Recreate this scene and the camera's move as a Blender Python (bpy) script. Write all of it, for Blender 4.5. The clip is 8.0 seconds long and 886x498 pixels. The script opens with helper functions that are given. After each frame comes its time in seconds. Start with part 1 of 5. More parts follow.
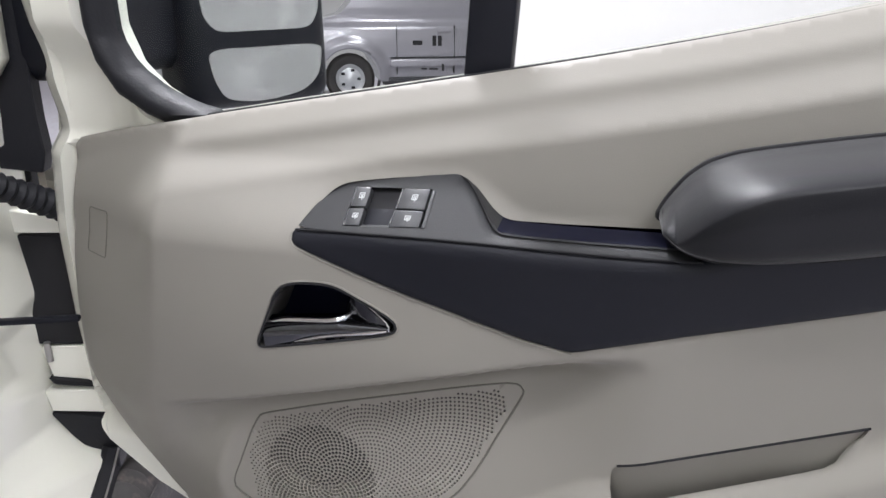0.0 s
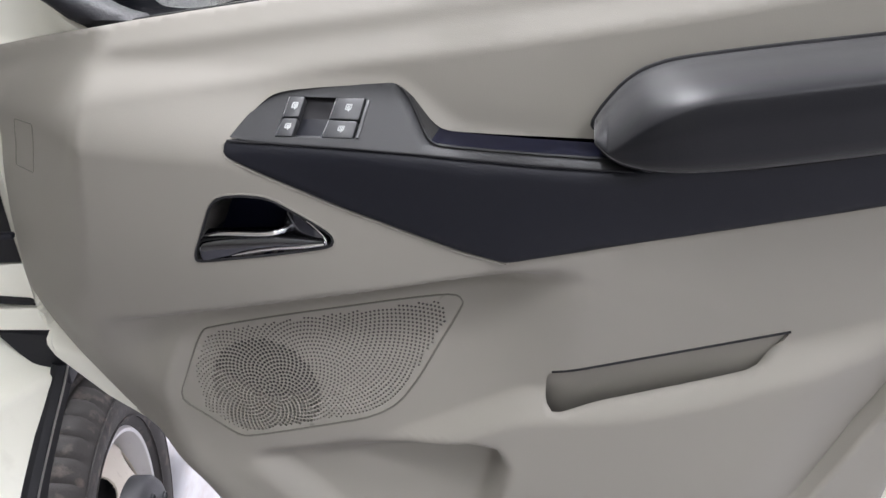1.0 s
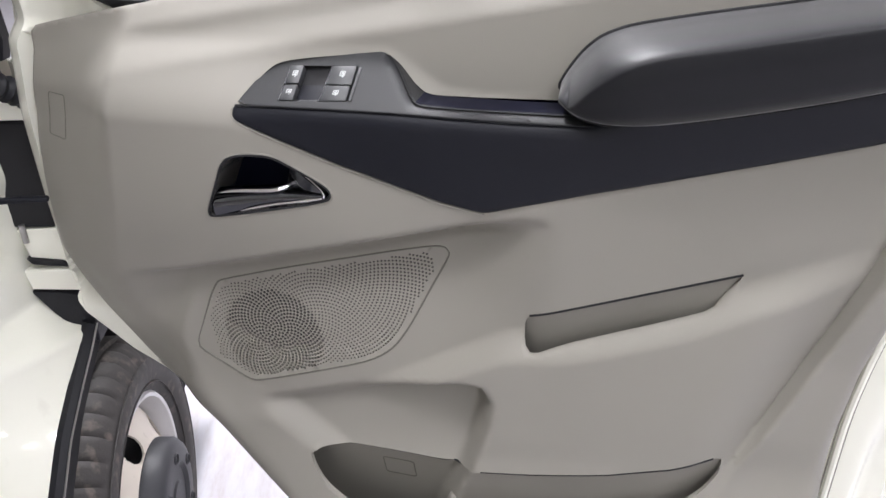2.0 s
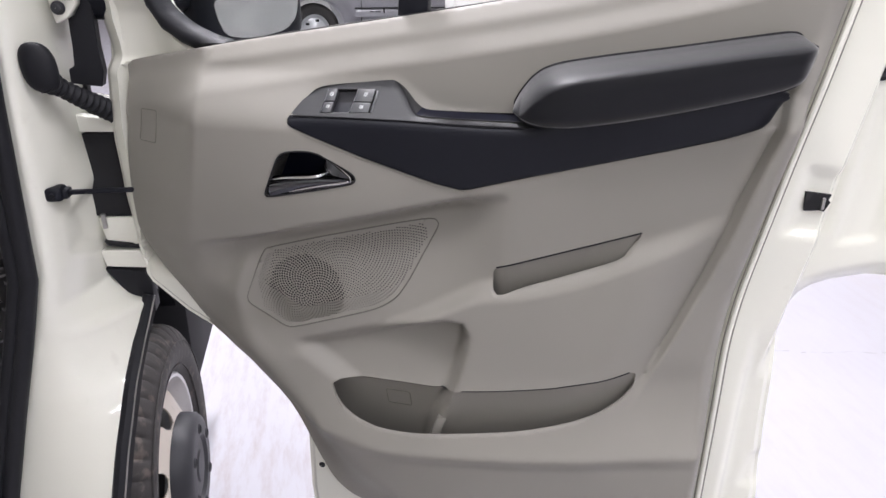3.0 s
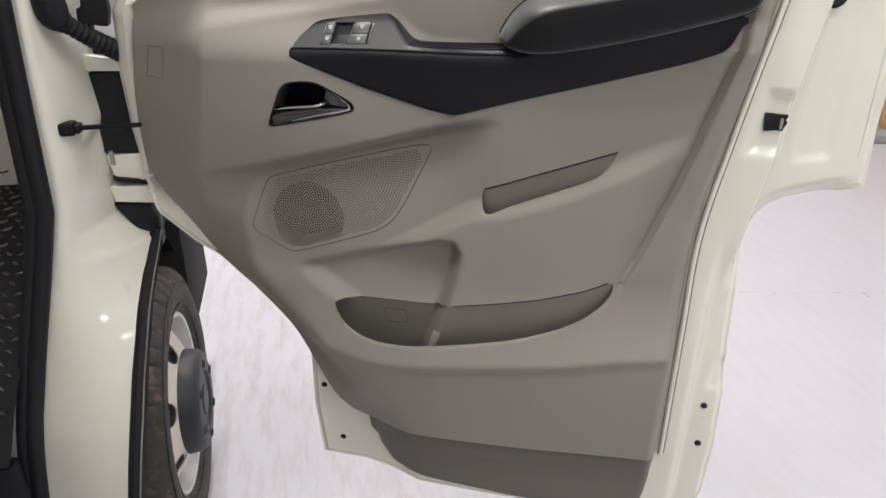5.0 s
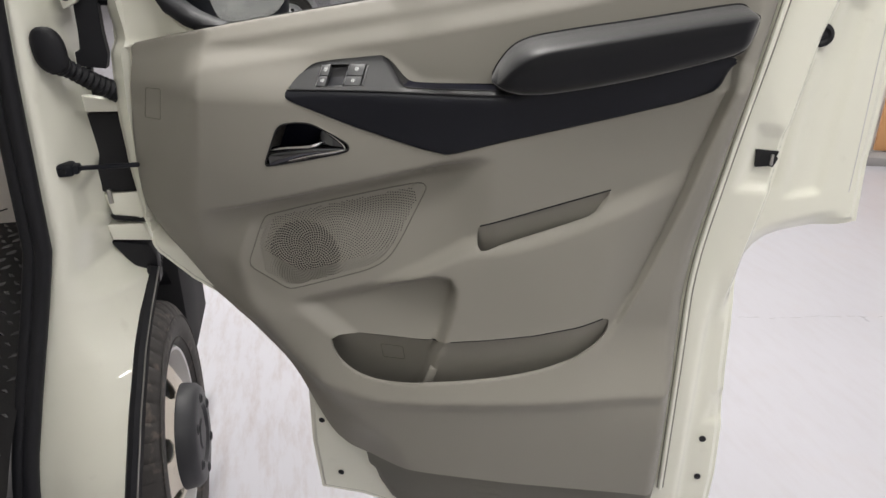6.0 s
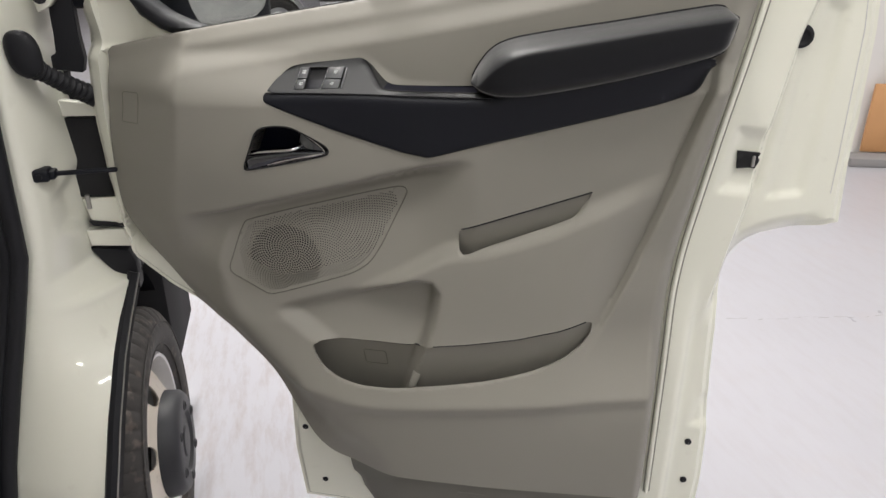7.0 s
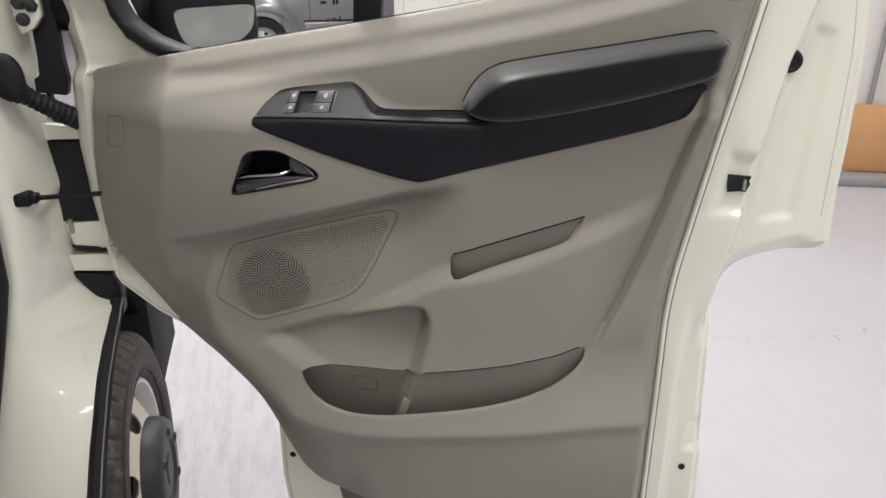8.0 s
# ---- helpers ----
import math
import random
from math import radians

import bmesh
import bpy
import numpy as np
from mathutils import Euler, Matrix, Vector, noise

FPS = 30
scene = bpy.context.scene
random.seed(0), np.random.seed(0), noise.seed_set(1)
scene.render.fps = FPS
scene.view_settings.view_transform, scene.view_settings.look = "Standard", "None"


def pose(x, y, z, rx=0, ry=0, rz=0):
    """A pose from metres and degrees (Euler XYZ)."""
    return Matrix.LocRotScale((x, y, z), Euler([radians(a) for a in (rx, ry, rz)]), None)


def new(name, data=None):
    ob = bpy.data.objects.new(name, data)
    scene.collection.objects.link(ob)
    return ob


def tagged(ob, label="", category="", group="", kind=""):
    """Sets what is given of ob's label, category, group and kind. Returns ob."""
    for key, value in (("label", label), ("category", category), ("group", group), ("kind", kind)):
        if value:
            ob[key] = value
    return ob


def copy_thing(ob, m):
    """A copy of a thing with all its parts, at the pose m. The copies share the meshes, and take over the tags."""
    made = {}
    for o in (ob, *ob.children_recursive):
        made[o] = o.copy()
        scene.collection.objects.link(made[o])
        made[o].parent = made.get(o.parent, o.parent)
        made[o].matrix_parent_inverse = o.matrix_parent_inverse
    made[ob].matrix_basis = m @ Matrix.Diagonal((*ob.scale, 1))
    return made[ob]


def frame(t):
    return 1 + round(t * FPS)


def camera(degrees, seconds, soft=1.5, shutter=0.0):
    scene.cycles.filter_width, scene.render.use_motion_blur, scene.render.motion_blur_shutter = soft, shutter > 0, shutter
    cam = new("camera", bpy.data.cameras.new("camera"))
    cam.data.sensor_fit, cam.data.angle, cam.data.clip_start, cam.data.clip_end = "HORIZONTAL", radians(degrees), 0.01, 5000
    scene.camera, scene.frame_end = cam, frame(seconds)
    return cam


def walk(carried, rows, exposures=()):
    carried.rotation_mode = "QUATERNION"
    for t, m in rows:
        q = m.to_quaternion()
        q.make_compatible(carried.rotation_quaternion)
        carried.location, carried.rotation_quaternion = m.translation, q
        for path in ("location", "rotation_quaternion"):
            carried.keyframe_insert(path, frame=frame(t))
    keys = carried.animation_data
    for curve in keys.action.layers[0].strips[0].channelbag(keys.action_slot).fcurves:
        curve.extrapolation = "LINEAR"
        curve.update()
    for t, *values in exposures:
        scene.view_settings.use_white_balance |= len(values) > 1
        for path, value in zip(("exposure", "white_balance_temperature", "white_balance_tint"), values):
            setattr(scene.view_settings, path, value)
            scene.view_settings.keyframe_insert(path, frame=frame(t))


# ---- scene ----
cam = camera(65.3, 8.0)
METRES, EYE, TILT, LEAN, TURN = 0.65, 1.47, -19.5, 0.0, 13.0
ROWS = [
    (0.0, 0.0, 0.0, 0.0, 0.0, 0.0, 0.0),
    (0.5, 0.0257, 0.0161, -0.0123, -0.77, -2.29, 0.02),
    (1.0, 0.042, 0.0033, -0.012, -2.62, -6.57, 0.26),
    (1.5, 0.0655, -0.0681, -0.0157, -2.14, -7.2, 0.48),
    (2.0, 0.0911, -0.1064, -0.0599, -0.79, -7.11, 0.55),
    (3.5, 0.0318, -0.6929, -0.1933, -3.6, -2.55, 0.53),
    (4.0, 0.0164, -0.6833, -0.2559, -3.81, -4.88, 0.96),
    (4.5, 0.0158, -0.6791, -0.265, -4.17, -7.05, 0.96),
    (6.0, 0.0288, -0.6898, -0.2173, -4.32, -4.62, 1.71),
    (6.5, 0.0366, -0.6772, -0.2177, -4.51, -4.53, 1.74),
    (7.0, 0.0539, -0.6773, -0.218, -5.04, -4.37, 2.04),
    (7.5, 0.0577, -0.6748, -0.2102, -5.98, -3.47, 2.23),
    (8.0, 0.0409, -0.6557, -0.2035, -6.32, -2.91, 2.18),
]
walk(cam, [(t, pose(0, 0, EYE, TILT, LEAN, TURN) @ pose(METRES * x, METRES * y, METRES * z, 90 + pitch, roll, yaw)) for t, x, y, z, yaw, pitch, roll in ROWS],
     [(0.0, 0.24, 6140, 14), (1.0, 0.26, 6160, 14), (2.2, 0.38, 6220, 15), (3.4, -0.02, 6200, 18), (4.5, -0.18, 6500, 12), (6.0, -0.26, 6680, 10), (8.0, -0.25, 6650, 10)])

# ---- world, lamps, exposure ----
world = bpy.data.worlds.new("world")
scene.world = world
world.use_nodes = True
world.node_tree.nodes["Background"].inputs[0].default_value = (0.9, 0.95, 1.0, 1)
world.node_tree.nodes["Background"].inputs[1].default_value = 0.05

DOOR_Y = 0.56                        # the plane of the door trim; the door lies along X
VAN = pose(-0.60, 0.66, 0, 0, 0, 20.5)   # van: local X outwards, local Y forwards
CEIL = 4.6
PART_X, LAMP_W = -0.77, 80.0


def area_lamp(name, m, sx, sy, power, color=(1, 1, 1)):
    data = bpy.data.lights.new(name, "AREA")
    data.shape, data.size, data.size_y, data.energy, data.color = "RECTANGLE", sx, sy, power, color
    ob = new(name, data)
    ob.matrix_world = m
    return ob


# ---- materials ----
def mat(name, color, rough=0.5, metal=0.0, grain=0.0, grain_scale=400.0, vary=0.08, vary_scale=6.0, coat=0.0, spec=0.5,
        spots=None, rough_vary=0.0):
    m = bpy.data.materials.new(name)
    m.use_nodes = True
    nt = m.node_tree
    b = nt.nodes["Principled BSDF"]
    tex = nt.nodes.new("ShaderNodeTexCoord")
    big = nt.nodes.new("ShaderNodeTexNoise")
    big.inputs["Scale"].default_value, big.inputs["Detail"].default_value = vary_scale, 5
    nt.links.new(tex.outputs["Object"], big.inputs["Vector"])
    ramp = nt.nodes.new("ShaderNodeMapRange")
    ramp.inputs["To Min"].default_value, ramp.inputs["To Max"].default_value = 1 - vary, 1 + vary
    nt.links.new(big.outputs["Fac"], ramp.inputs["Value"])
    mix = nt.nodes.new("ShaderNodeMix")
    mix.data_type, mix.blend_type = "RGBA", "MULTIPLY"
    mix.inputs["Factor"].default_value = 1
    mix.inputs[6].default_value = (*color, 1)
    nt.links.new(ramp.outputs["Result"], mix.inputs[7])
    out = mix.outputs[2]
    if spots:                           # (colour, scale, threshold, strength): small marks and dust
        fine = nt.nodes.new("ShaderNodeTexNoise")
        fine.inputs["Scale"].default_value, fine.inputs["Detail"].default_value = spots[1], 8
        nt.links.new(tex.outputs["Object"], fine.inputs["Vector"])
        cut = nt.nodes.new("ShaderNodeMapRange")
        cut.inputs["From Min"].default_value, cut.inputs["From Max"].default_value = spots[2], spots[2] + 0.15
        cut.inputs["To Max"].default_value = spots[3]
        nt.links.new(fine.outputs["Fac"], cut.inputs["Value"])
        mark = nt.nodes.new("ShaderNodeMix")
        mark.data_type = "RGBA"
        nt.links.new(cut.outputs["Result"], mark.inputs["Factor"])
        nt.links.new(out, mark.inputs[6])
        mark.inputs[7].default_value = (*spots[0], 1)
        out = mark.outputs[2]
    nt.links.new(out, b.inputs["Base Color"])
    b.inputs["Roughness"].default_value, b.inputs["Metallic"].default_value = rough, metal
    b.inputs["Coat Weight"].default_value, b.inputs["Coat Roughness"].default_value = coat, 0.05
    b.inputs["Specular IOR Level"].default_value = spec
    if rough_vary:
        rr = nt.nodes.new("ShaderNodeMapRange")
        rr.inputs["To Min"].default_value, rr.inputs["To Max"].default_value = rough - rough_vary, rough + rough_vary
        nt.links.new(big.outputs["Fac"], rr.inputs["Value"])
        nt.links.new(rr.outputs["Result"], b.inputs["Roughness"])
    if grain:
        g = nt.nodes.new("ShaderNodeTexNoise")
        g.inputs["Scale"].default_value, g.inputs["Detail"].default_value = grain_scale, 3
        nt.links.new(tex.outputs["Object"], g.inputs["Vector"])
        bump = nt.nodes.new("ShaderNodeBump")
        bump.inputs["Strength"].default_value, bump.inputs["Distance"].default_value = grain, 0.001
        nt.links.new(g.outputs["Fac"], bump.inputs["Height"])
        nt.links.new(bump.outputs["Normal"], b.inputs["Normal"])
    return m


TRIM = mat("trim_plastic", (0.272, 0.259, 0.232), 0.52, grain=0.16, grain_scale=1100, vary=0.03, spec=0.32)
TRIM_DARK = mat("kick_plastic", (0.135, 0.13, 0.112), 0.6, grain=0.3, grain_scale=700, vary=0.05)
BLACK_SOFT = mat("black_soft_plastic", (0.0082, 0.0092, 0.0145), 0.48, grain=0.2, grain_scale=1100, vary=0.08, spec=0.26)
BLACK_PLATE = mat("dark_grey_plate", (0.021, 0.022, 0.024), 0.5, grain=0.25, grain_scale=1000, vary=0.06, spec=0.4)
BLACK_PAD = mat("black_padding", (0.0045, 0.005, 0.0075), 0.44, grain=0.16, grain_scale=900, vary=0.06, spec=0.26)
BLACK_PAD.node_tree.nodes["Principled BSDF"].inputs["Sheen Weight"].default_value = 0.40
BLACK_PAD.node_tree.nodes["Principled BSDF"].inputs["Sheen Roughness"].default_value = 0.4
BLACK_GLOSS = mat("black_gloss", (0.005, 0.006, 0.018), 0.5, vary=0.05, spec=0.12)
SWITCH = mat("switch_plastic", (0.05, 0.052, 0.056), 0.4, grain=0.15, grain_scale=900)
RUBBER = mat("rubber", (0.012, 0.0125, 0.016), 0.55, grain=0.4, grain_scale=300, vary=0.15, spec=0.3)
TYRE = mat("tyre_rubber", (0.034, 0.031, 0.030), 0.7, grain=0.5, grain_scale=250, vary=0.2, vary_scale=14, spots=((0.16, 0.13, 0.11), 40, 0.55, 0.5))
# chrome darkened: the dark surroundings it mirrors are put into its colour
DARK_REFLECTION = mat("dark_reflection_chrome", (0.16, 0.165, 0.185), 0.10, 1.0, vary=0.03)
CHROME = mat("chrome", (0.85, 0.85, 0.87), 0.06, 1.0, vary=0.02)
STEEL = mat("dull_steel", (0.42, 0.41, 0.40), 0.4, 0.9, grain=0.2, vary=0.2, vary_scale=30)
SILVER = mat("silver_rim", (0.62, 0.62, 0.63), 0.4, 0.35, vary=0.08, vary_scale=12, spots=((0.3, 0.27, 0.25), 60, 0.6, 0.5))
CREAM = mat("cream_wheel", (0.72, 0.66, 0.58), 0.45, vary=0.08, vary_scale=10, spots=((0.35, 0.3, 0.25), 50, 0.62, 0.5))
HUB = mat("hub_plastic", (0.022, 0.023, 0.028), 0.5, grain=0.3, vary=0.15, vary_scale=20)
PAINT = mat("white_paint", (0.845, 0.845, 0.75), 0.45, grain=0.03, grain_scale=160, vary=0.02, coat=1.0, spots=((0.6, 0.58, 0.5), 25, 0.66, 0.3))
FLOOR = mat("floor_epoxy", (0.50, 0.497, 0.54), 0.33, grain=0.06, grain_scale=30, vary=0.06, vary_scale=1.5, rough_vary=0.12,
            spots=((0.5, 0.47, 0.48), 4, 0.58, 0.35))
def streaks(m):
    """Long faint scrub marks across the floor."""
    nt = m.node_tree
    b = nt.nodes["Principled BSDF"]
    old = b.inputs["Base Color"].links[0].from_socket
    tex, mp, no, rng, mix = (nt.nodes.new(k) for k in ("ShaderNodeTexCoord", "ShaderNodeMapping", "ShaderNodeTexNoise", "ShaderNodeMapRange", "ShaderNodeMix"))
    mp.inputs["Scale"].default_value = (7.0, 1.3, 1.0)
    turn = nt.nodes.new("ShaderNodeMapping")
    turn.inputs["Rotation"].default_value[2] = -0.36
    no.inputs["Scale"].default_value, no.inputs["Detail"].default_value, no.inputs["Roughness"].default_value = 3.4, 9, 0.70
    rng.inputs["From Min"].default_value, rng.inputs["From Max"].default_value, rng.inputs["To Max"].default_value = 0.46, 0.70, 0.8
    mix.data_type = "RGBA"
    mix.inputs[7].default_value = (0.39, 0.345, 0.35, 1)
    nt.links.new(tex.outputs["Object"], turn.inputs["Vector"])
    nt.links.new(turn.outputs["Vector"], mp.inputs["Vector"])
    nt.links.new(mp.outputs["Vector"], no.inputs["Vector"])
    nt.links.new(no.outputs["Fac"], rng.inputs["Value"])
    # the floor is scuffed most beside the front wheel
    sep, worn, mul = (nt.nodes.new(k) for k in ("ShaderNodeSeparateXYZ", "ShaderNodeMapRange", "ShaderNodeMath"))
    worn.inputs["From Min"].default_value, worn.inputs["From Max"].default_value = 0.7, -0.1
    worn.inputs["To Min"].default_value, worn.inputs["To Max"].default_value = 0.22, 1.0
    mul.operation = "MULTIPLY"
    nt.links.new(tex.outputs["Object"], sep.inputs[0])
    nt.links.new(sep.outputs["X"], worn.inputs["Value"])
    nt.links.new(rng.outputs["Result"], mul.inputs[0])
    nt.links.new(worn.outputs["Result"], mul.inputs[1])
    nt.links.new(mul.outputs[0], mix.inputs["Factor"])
    nt.links.new(old, mix.inputs[6])
    nt.links.new(mix.outputs[2], b.inputs["Base Color"])


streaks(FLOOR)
WALL = mat("wall_paint", (0.74, 0.72, 0.70), 0.8, grain=0.2, grain_scale=60, vary=0.03, vary_scale=1)
CEILING = mat("ceiling_paint", (0.45, 0.45, 0.46), 0.85, vary=0.04, vary_scale=1)
GREY_SEAM = mat("grey_seam_rubber", (0.26, 0.25, 0.22), 0.7)
GREY_TRIM = mat("grey_cab_plastic", (0.56, 0.53, 0.50), 0.6, grain=0.3, grain_scale=500, vary=0.05)
CAR_PAINT = mat("dark_grey_car_paint", (0.36, 0.345, 0.37), 0.28, 0.3, vary=0.05, coat=0.8)
CAR_BLACK = mat("car_black_plastic", (0.03, 0.03, 0.035), 0.5)
CAR_GLASS = mat("car_dark_glass", (0.02, 0.025, 0.03), 0.05)
PLY = mat("orange_board", (0.62, 0.33, 0.15), 0.6, vary=0.12, vary_scale=5, grain=0.2, grain_scale=80)
KERB = mat("grey_kerb", (0.28, 0.27, 0.27), 0.7, vary=0.12, vary_scale=5)
ICON = mat("white_print", (0.5, 0.52, 0.52), 0.5, vary=0.0)
GAP = mat("dark_gap", (0.012, 0.012, 0.014), 0.9, vary=0.0)
MIRROR = mat("mirror_glass", (0.88, 0.9, 0.9), 0.015, 1.0, vary=0.0)


def glass_mat():
    m = bpy.data.materials.new("window_glass")
    m.use_nodes = True
    nt = m.node_tree
    nt.nodes.remove(nt.nodes["Principled BSDF"])
    tr, gl, mx, fr = (nt.nodes.new(k) for k in ("ShaderNodeBsdfTransparent", "ShaderNodeBsdfGlossy", "ShaderNodeMixShader", "ShaderNodeFresnel"))
    tr.inputs["Color"].default_value = (0.9, 0.93, 0.92, 1)
    gl.inputs["Roughness"].default_value = 0.01
    fr.inputs["IOR"].default_value = 1.3
    nt.links.new(fr.outputs[0], mx.inputs[0])
    nt.links.new(tr.outputs[0], mx.inputs[1])
    nt.links.new(gl.outputs[0], mx.inputs[2])
    nt.links.new(mx.outputs[0], nt.nodes["Material Output"].inputs[0])
    return m


GLASS = glass_mat()


def glow(name, color, strength):
    m = bpy.data.materials.new(name)
    m.use_nodes = True
    b = m.node_tree.nodes["Principled BSDF"]
    b.inputs["Base Color"].default_value = (*color, 1)
    b.inputs["Emission Color"].default_value, b.inputs["Emission Strength"].default_value = (*color, 1), strength
    return m


# ---- mesh helpers ----
def thing(name, m=None, label="", category="", group="", kind=""):
    ob = new(name)
    ob.matrix_world = m or Matrix()
    return tagged(ob, label, category, group, kind)


def finish(name, bm, material, smooth=True, sharp=40):
    me = bpy.data.meshes.new(name)
    bmesh.ops.recalc_face_normals(bm, faces=bm.faces)
    if smooth:
        for f in bm.faces:
            f.smooth = True
        for e in bm.edges:
            if len(e.link_faces) == 2 and e.calc_face_angle(0) > radians(sharp):
                e.smooth = False
    bm.to_mesh(me)
    bm.free()
    me.materials.append(material)
    return me


def part(name, bm, material, parent, label="", smooth=True, sharp=40):
    ob = new(name, finish(name, bm, material, smooth, sharp))
    ob.parent = parent
    if label:
        ob["label"] = label
    return ob


def box_bm(x0, x1, y0, y1, z0, z1, bevel=0.0, bm=None, m=None, seg=2):
    bm = bm or bmesh.new()
    c = bmesh.ops.create_cube(bm, size=1)["verts"]
    for v in c:
        v.co = Vector(((x0 + x1) / 2 + v.co.x * (x1 - x0), (y0 + y1) / 2 + v.co.y * (y1 - y0), (z0 + z1) / 2 + v.co.z * (z1 - z0)))
    geom = c
    if bevel:
        es = list({e for v in c for e in v.link_edges})
        r = bmesh.ops.bevel(bm, geom=es, offset=bevel, segments=seg, affect="EDGES", profile=0.5)
        geom = list({v for f in r["faces"] for v in f.verts} | {v for v in c if v.is_valid})
    if m:
        bmesh.ops.transform(bm, matrix=m, verts=geom)
    return bm


def revolve(bm, prof, n=64, axis="x"):
    """prof: (along, radius) pairs, turned about the local axis."""
    rings = []
    for s, r in prof:
        ring = []
        for i in range(n):
            a = 2 * math.pi * i / n
            c, d = r * math.cos(a), r * math.sin(a)
            ring.append(bm.verts.new((s, c, d) if axis == "x" else (c, s, d) if axis == "y" else (c, d, s)))
        rings.append(ring)
    for p, q in zip(rings, rings[1:]):
        for i in range(n):
            bm.faces.new((p[i], p[(i + 1) % n], q[(i + 1) % n], q[i]))
    return rings


def tube(bm, pts, r, n=10, cap=True):
    pts = [Vector(p) for p in pts]
    rings, side = [], None
    for i, p in enumerate(pts):
        d = (pts[min(i + 1, len(pts) - 1)] - pts[max(i - 1, 0)]).normalized()
        if side is None:
            side = d.orthogonal().normalized()
        side = (side - d * side.dot(d)).normalized()
        up = d.cross(side)
        rr = r[i] if isinstance(r, (list, tuple)) else r
        rings.append([bm.verts.new(p + rr * (math.cos(2 * math.pi * k / n) * side + math.sin(2 * math.pi * k / n) * up)) for k in range(n)])
    for a, b in zip(rings, rings[1:]):
        for k in range(n):
            bm.faces.new((a[k], a[(k + 1) % n], b[(k + 1) % n], b[k]))
    if cap:
        bm.faces.new(rings[0])
        bm.faces.new(rings[-1])
    return bm


def rounded(poly, times=2, closed=True):
    """Corner cutting: a smoother outline."""
    for _ in range(times):
        res = []
        n = len(poly)
        for i in range(n if closed else n - 1):
            a, b = poly[i], poly[(i + 1) % n]
            res.append((0.8 * a[0] + 0.2 * b[0], 0.8 * a[1] + 0.2 * b[1]))
            res.append((0.2 * a[0] + 0.8 * b[0], 0.2 * a[1] + 0.8 * b[1]))
        poly = res if closed else [poly[0]] + res + [poly[-1]]
    return poly


def resample(poly, step, closed=True):
    out = []
    n = len(poly)
    for i in range(n if closed else n - 1):
        a, b = np.array(poly[i]), np.array(poly[(i + 1) % n])
        k = max(1, int(round(np.linalg.norm(b - a) / step)))
        out += [tuple(a + (b - a) * j / k) for j in range(k)]
    if not closed:
        out.append(tuple(poly[-1]))
    return out


def inset(poly, d):
    """The outline moved inwards by d (outwards when minus)."""
    p = np.array(poly, float)
    area = 0.5 * np.sum(p[:, 0] * np.roll(p[:, 1], -1) - np.roll(p[:, 0], -1) * p[:, 1])
    e = np.roll(p, -1, 0) - p
    n = np.stack([-e[:, 1], e[:, 0]], 1) * np.sign(area)
    n /= np.linalg.norm(n, axis=1)[:, None] + 1e-12
    v = n + np.roll(n, 1, 0)
    v /= np.maximum((v * n).sum(1), 0.5)[:, None]
    return [tuple(q) for q in p + d * v]


def sd_poly(x, z, poly):
    """Signed distance to a closed outline, minus inside."""
    x, z = np.asarray(x, float), np.asarray(z, float)
    best, inside = np.full(x.shape, 1e9), np.zeros(x.shape, bool)
    n = len(poly)
    for i in range(n):
        (ax, az), (bx, bz) = poly[i], poly[(i + 1) % n]
        ex, ez = bx - ax, bz - az
        t = np.clip(((x - ax) * ex + (z - az) * ez) / (ex * ex + ez * ez + 1e-12), 0, 1)
        best = np.minimum(best, np.hypot(x - ax - t * ex, z - az - t * ez))
        cross = (az > z) != (bz > z)
        inside ^= cross & (x < (bx - ax) * (z - az) / (bz - az if bz != az else 1e-12) + ax)
    return np.where(inside, -best, best)


def step01(a, b, v):
    t = np.clip((np.asarray(v, float) - a) / (b - a), 0, 1)
    return t * t * (3 - 2 * t)


def line_at(pts, v):
    """Piecewise linear through (v, value) pairs."""
    return np.interp(v, [p[0] for p in pts], [p[1] for p in pts])


from mathutils.geometry import delaunay_2d_cdt


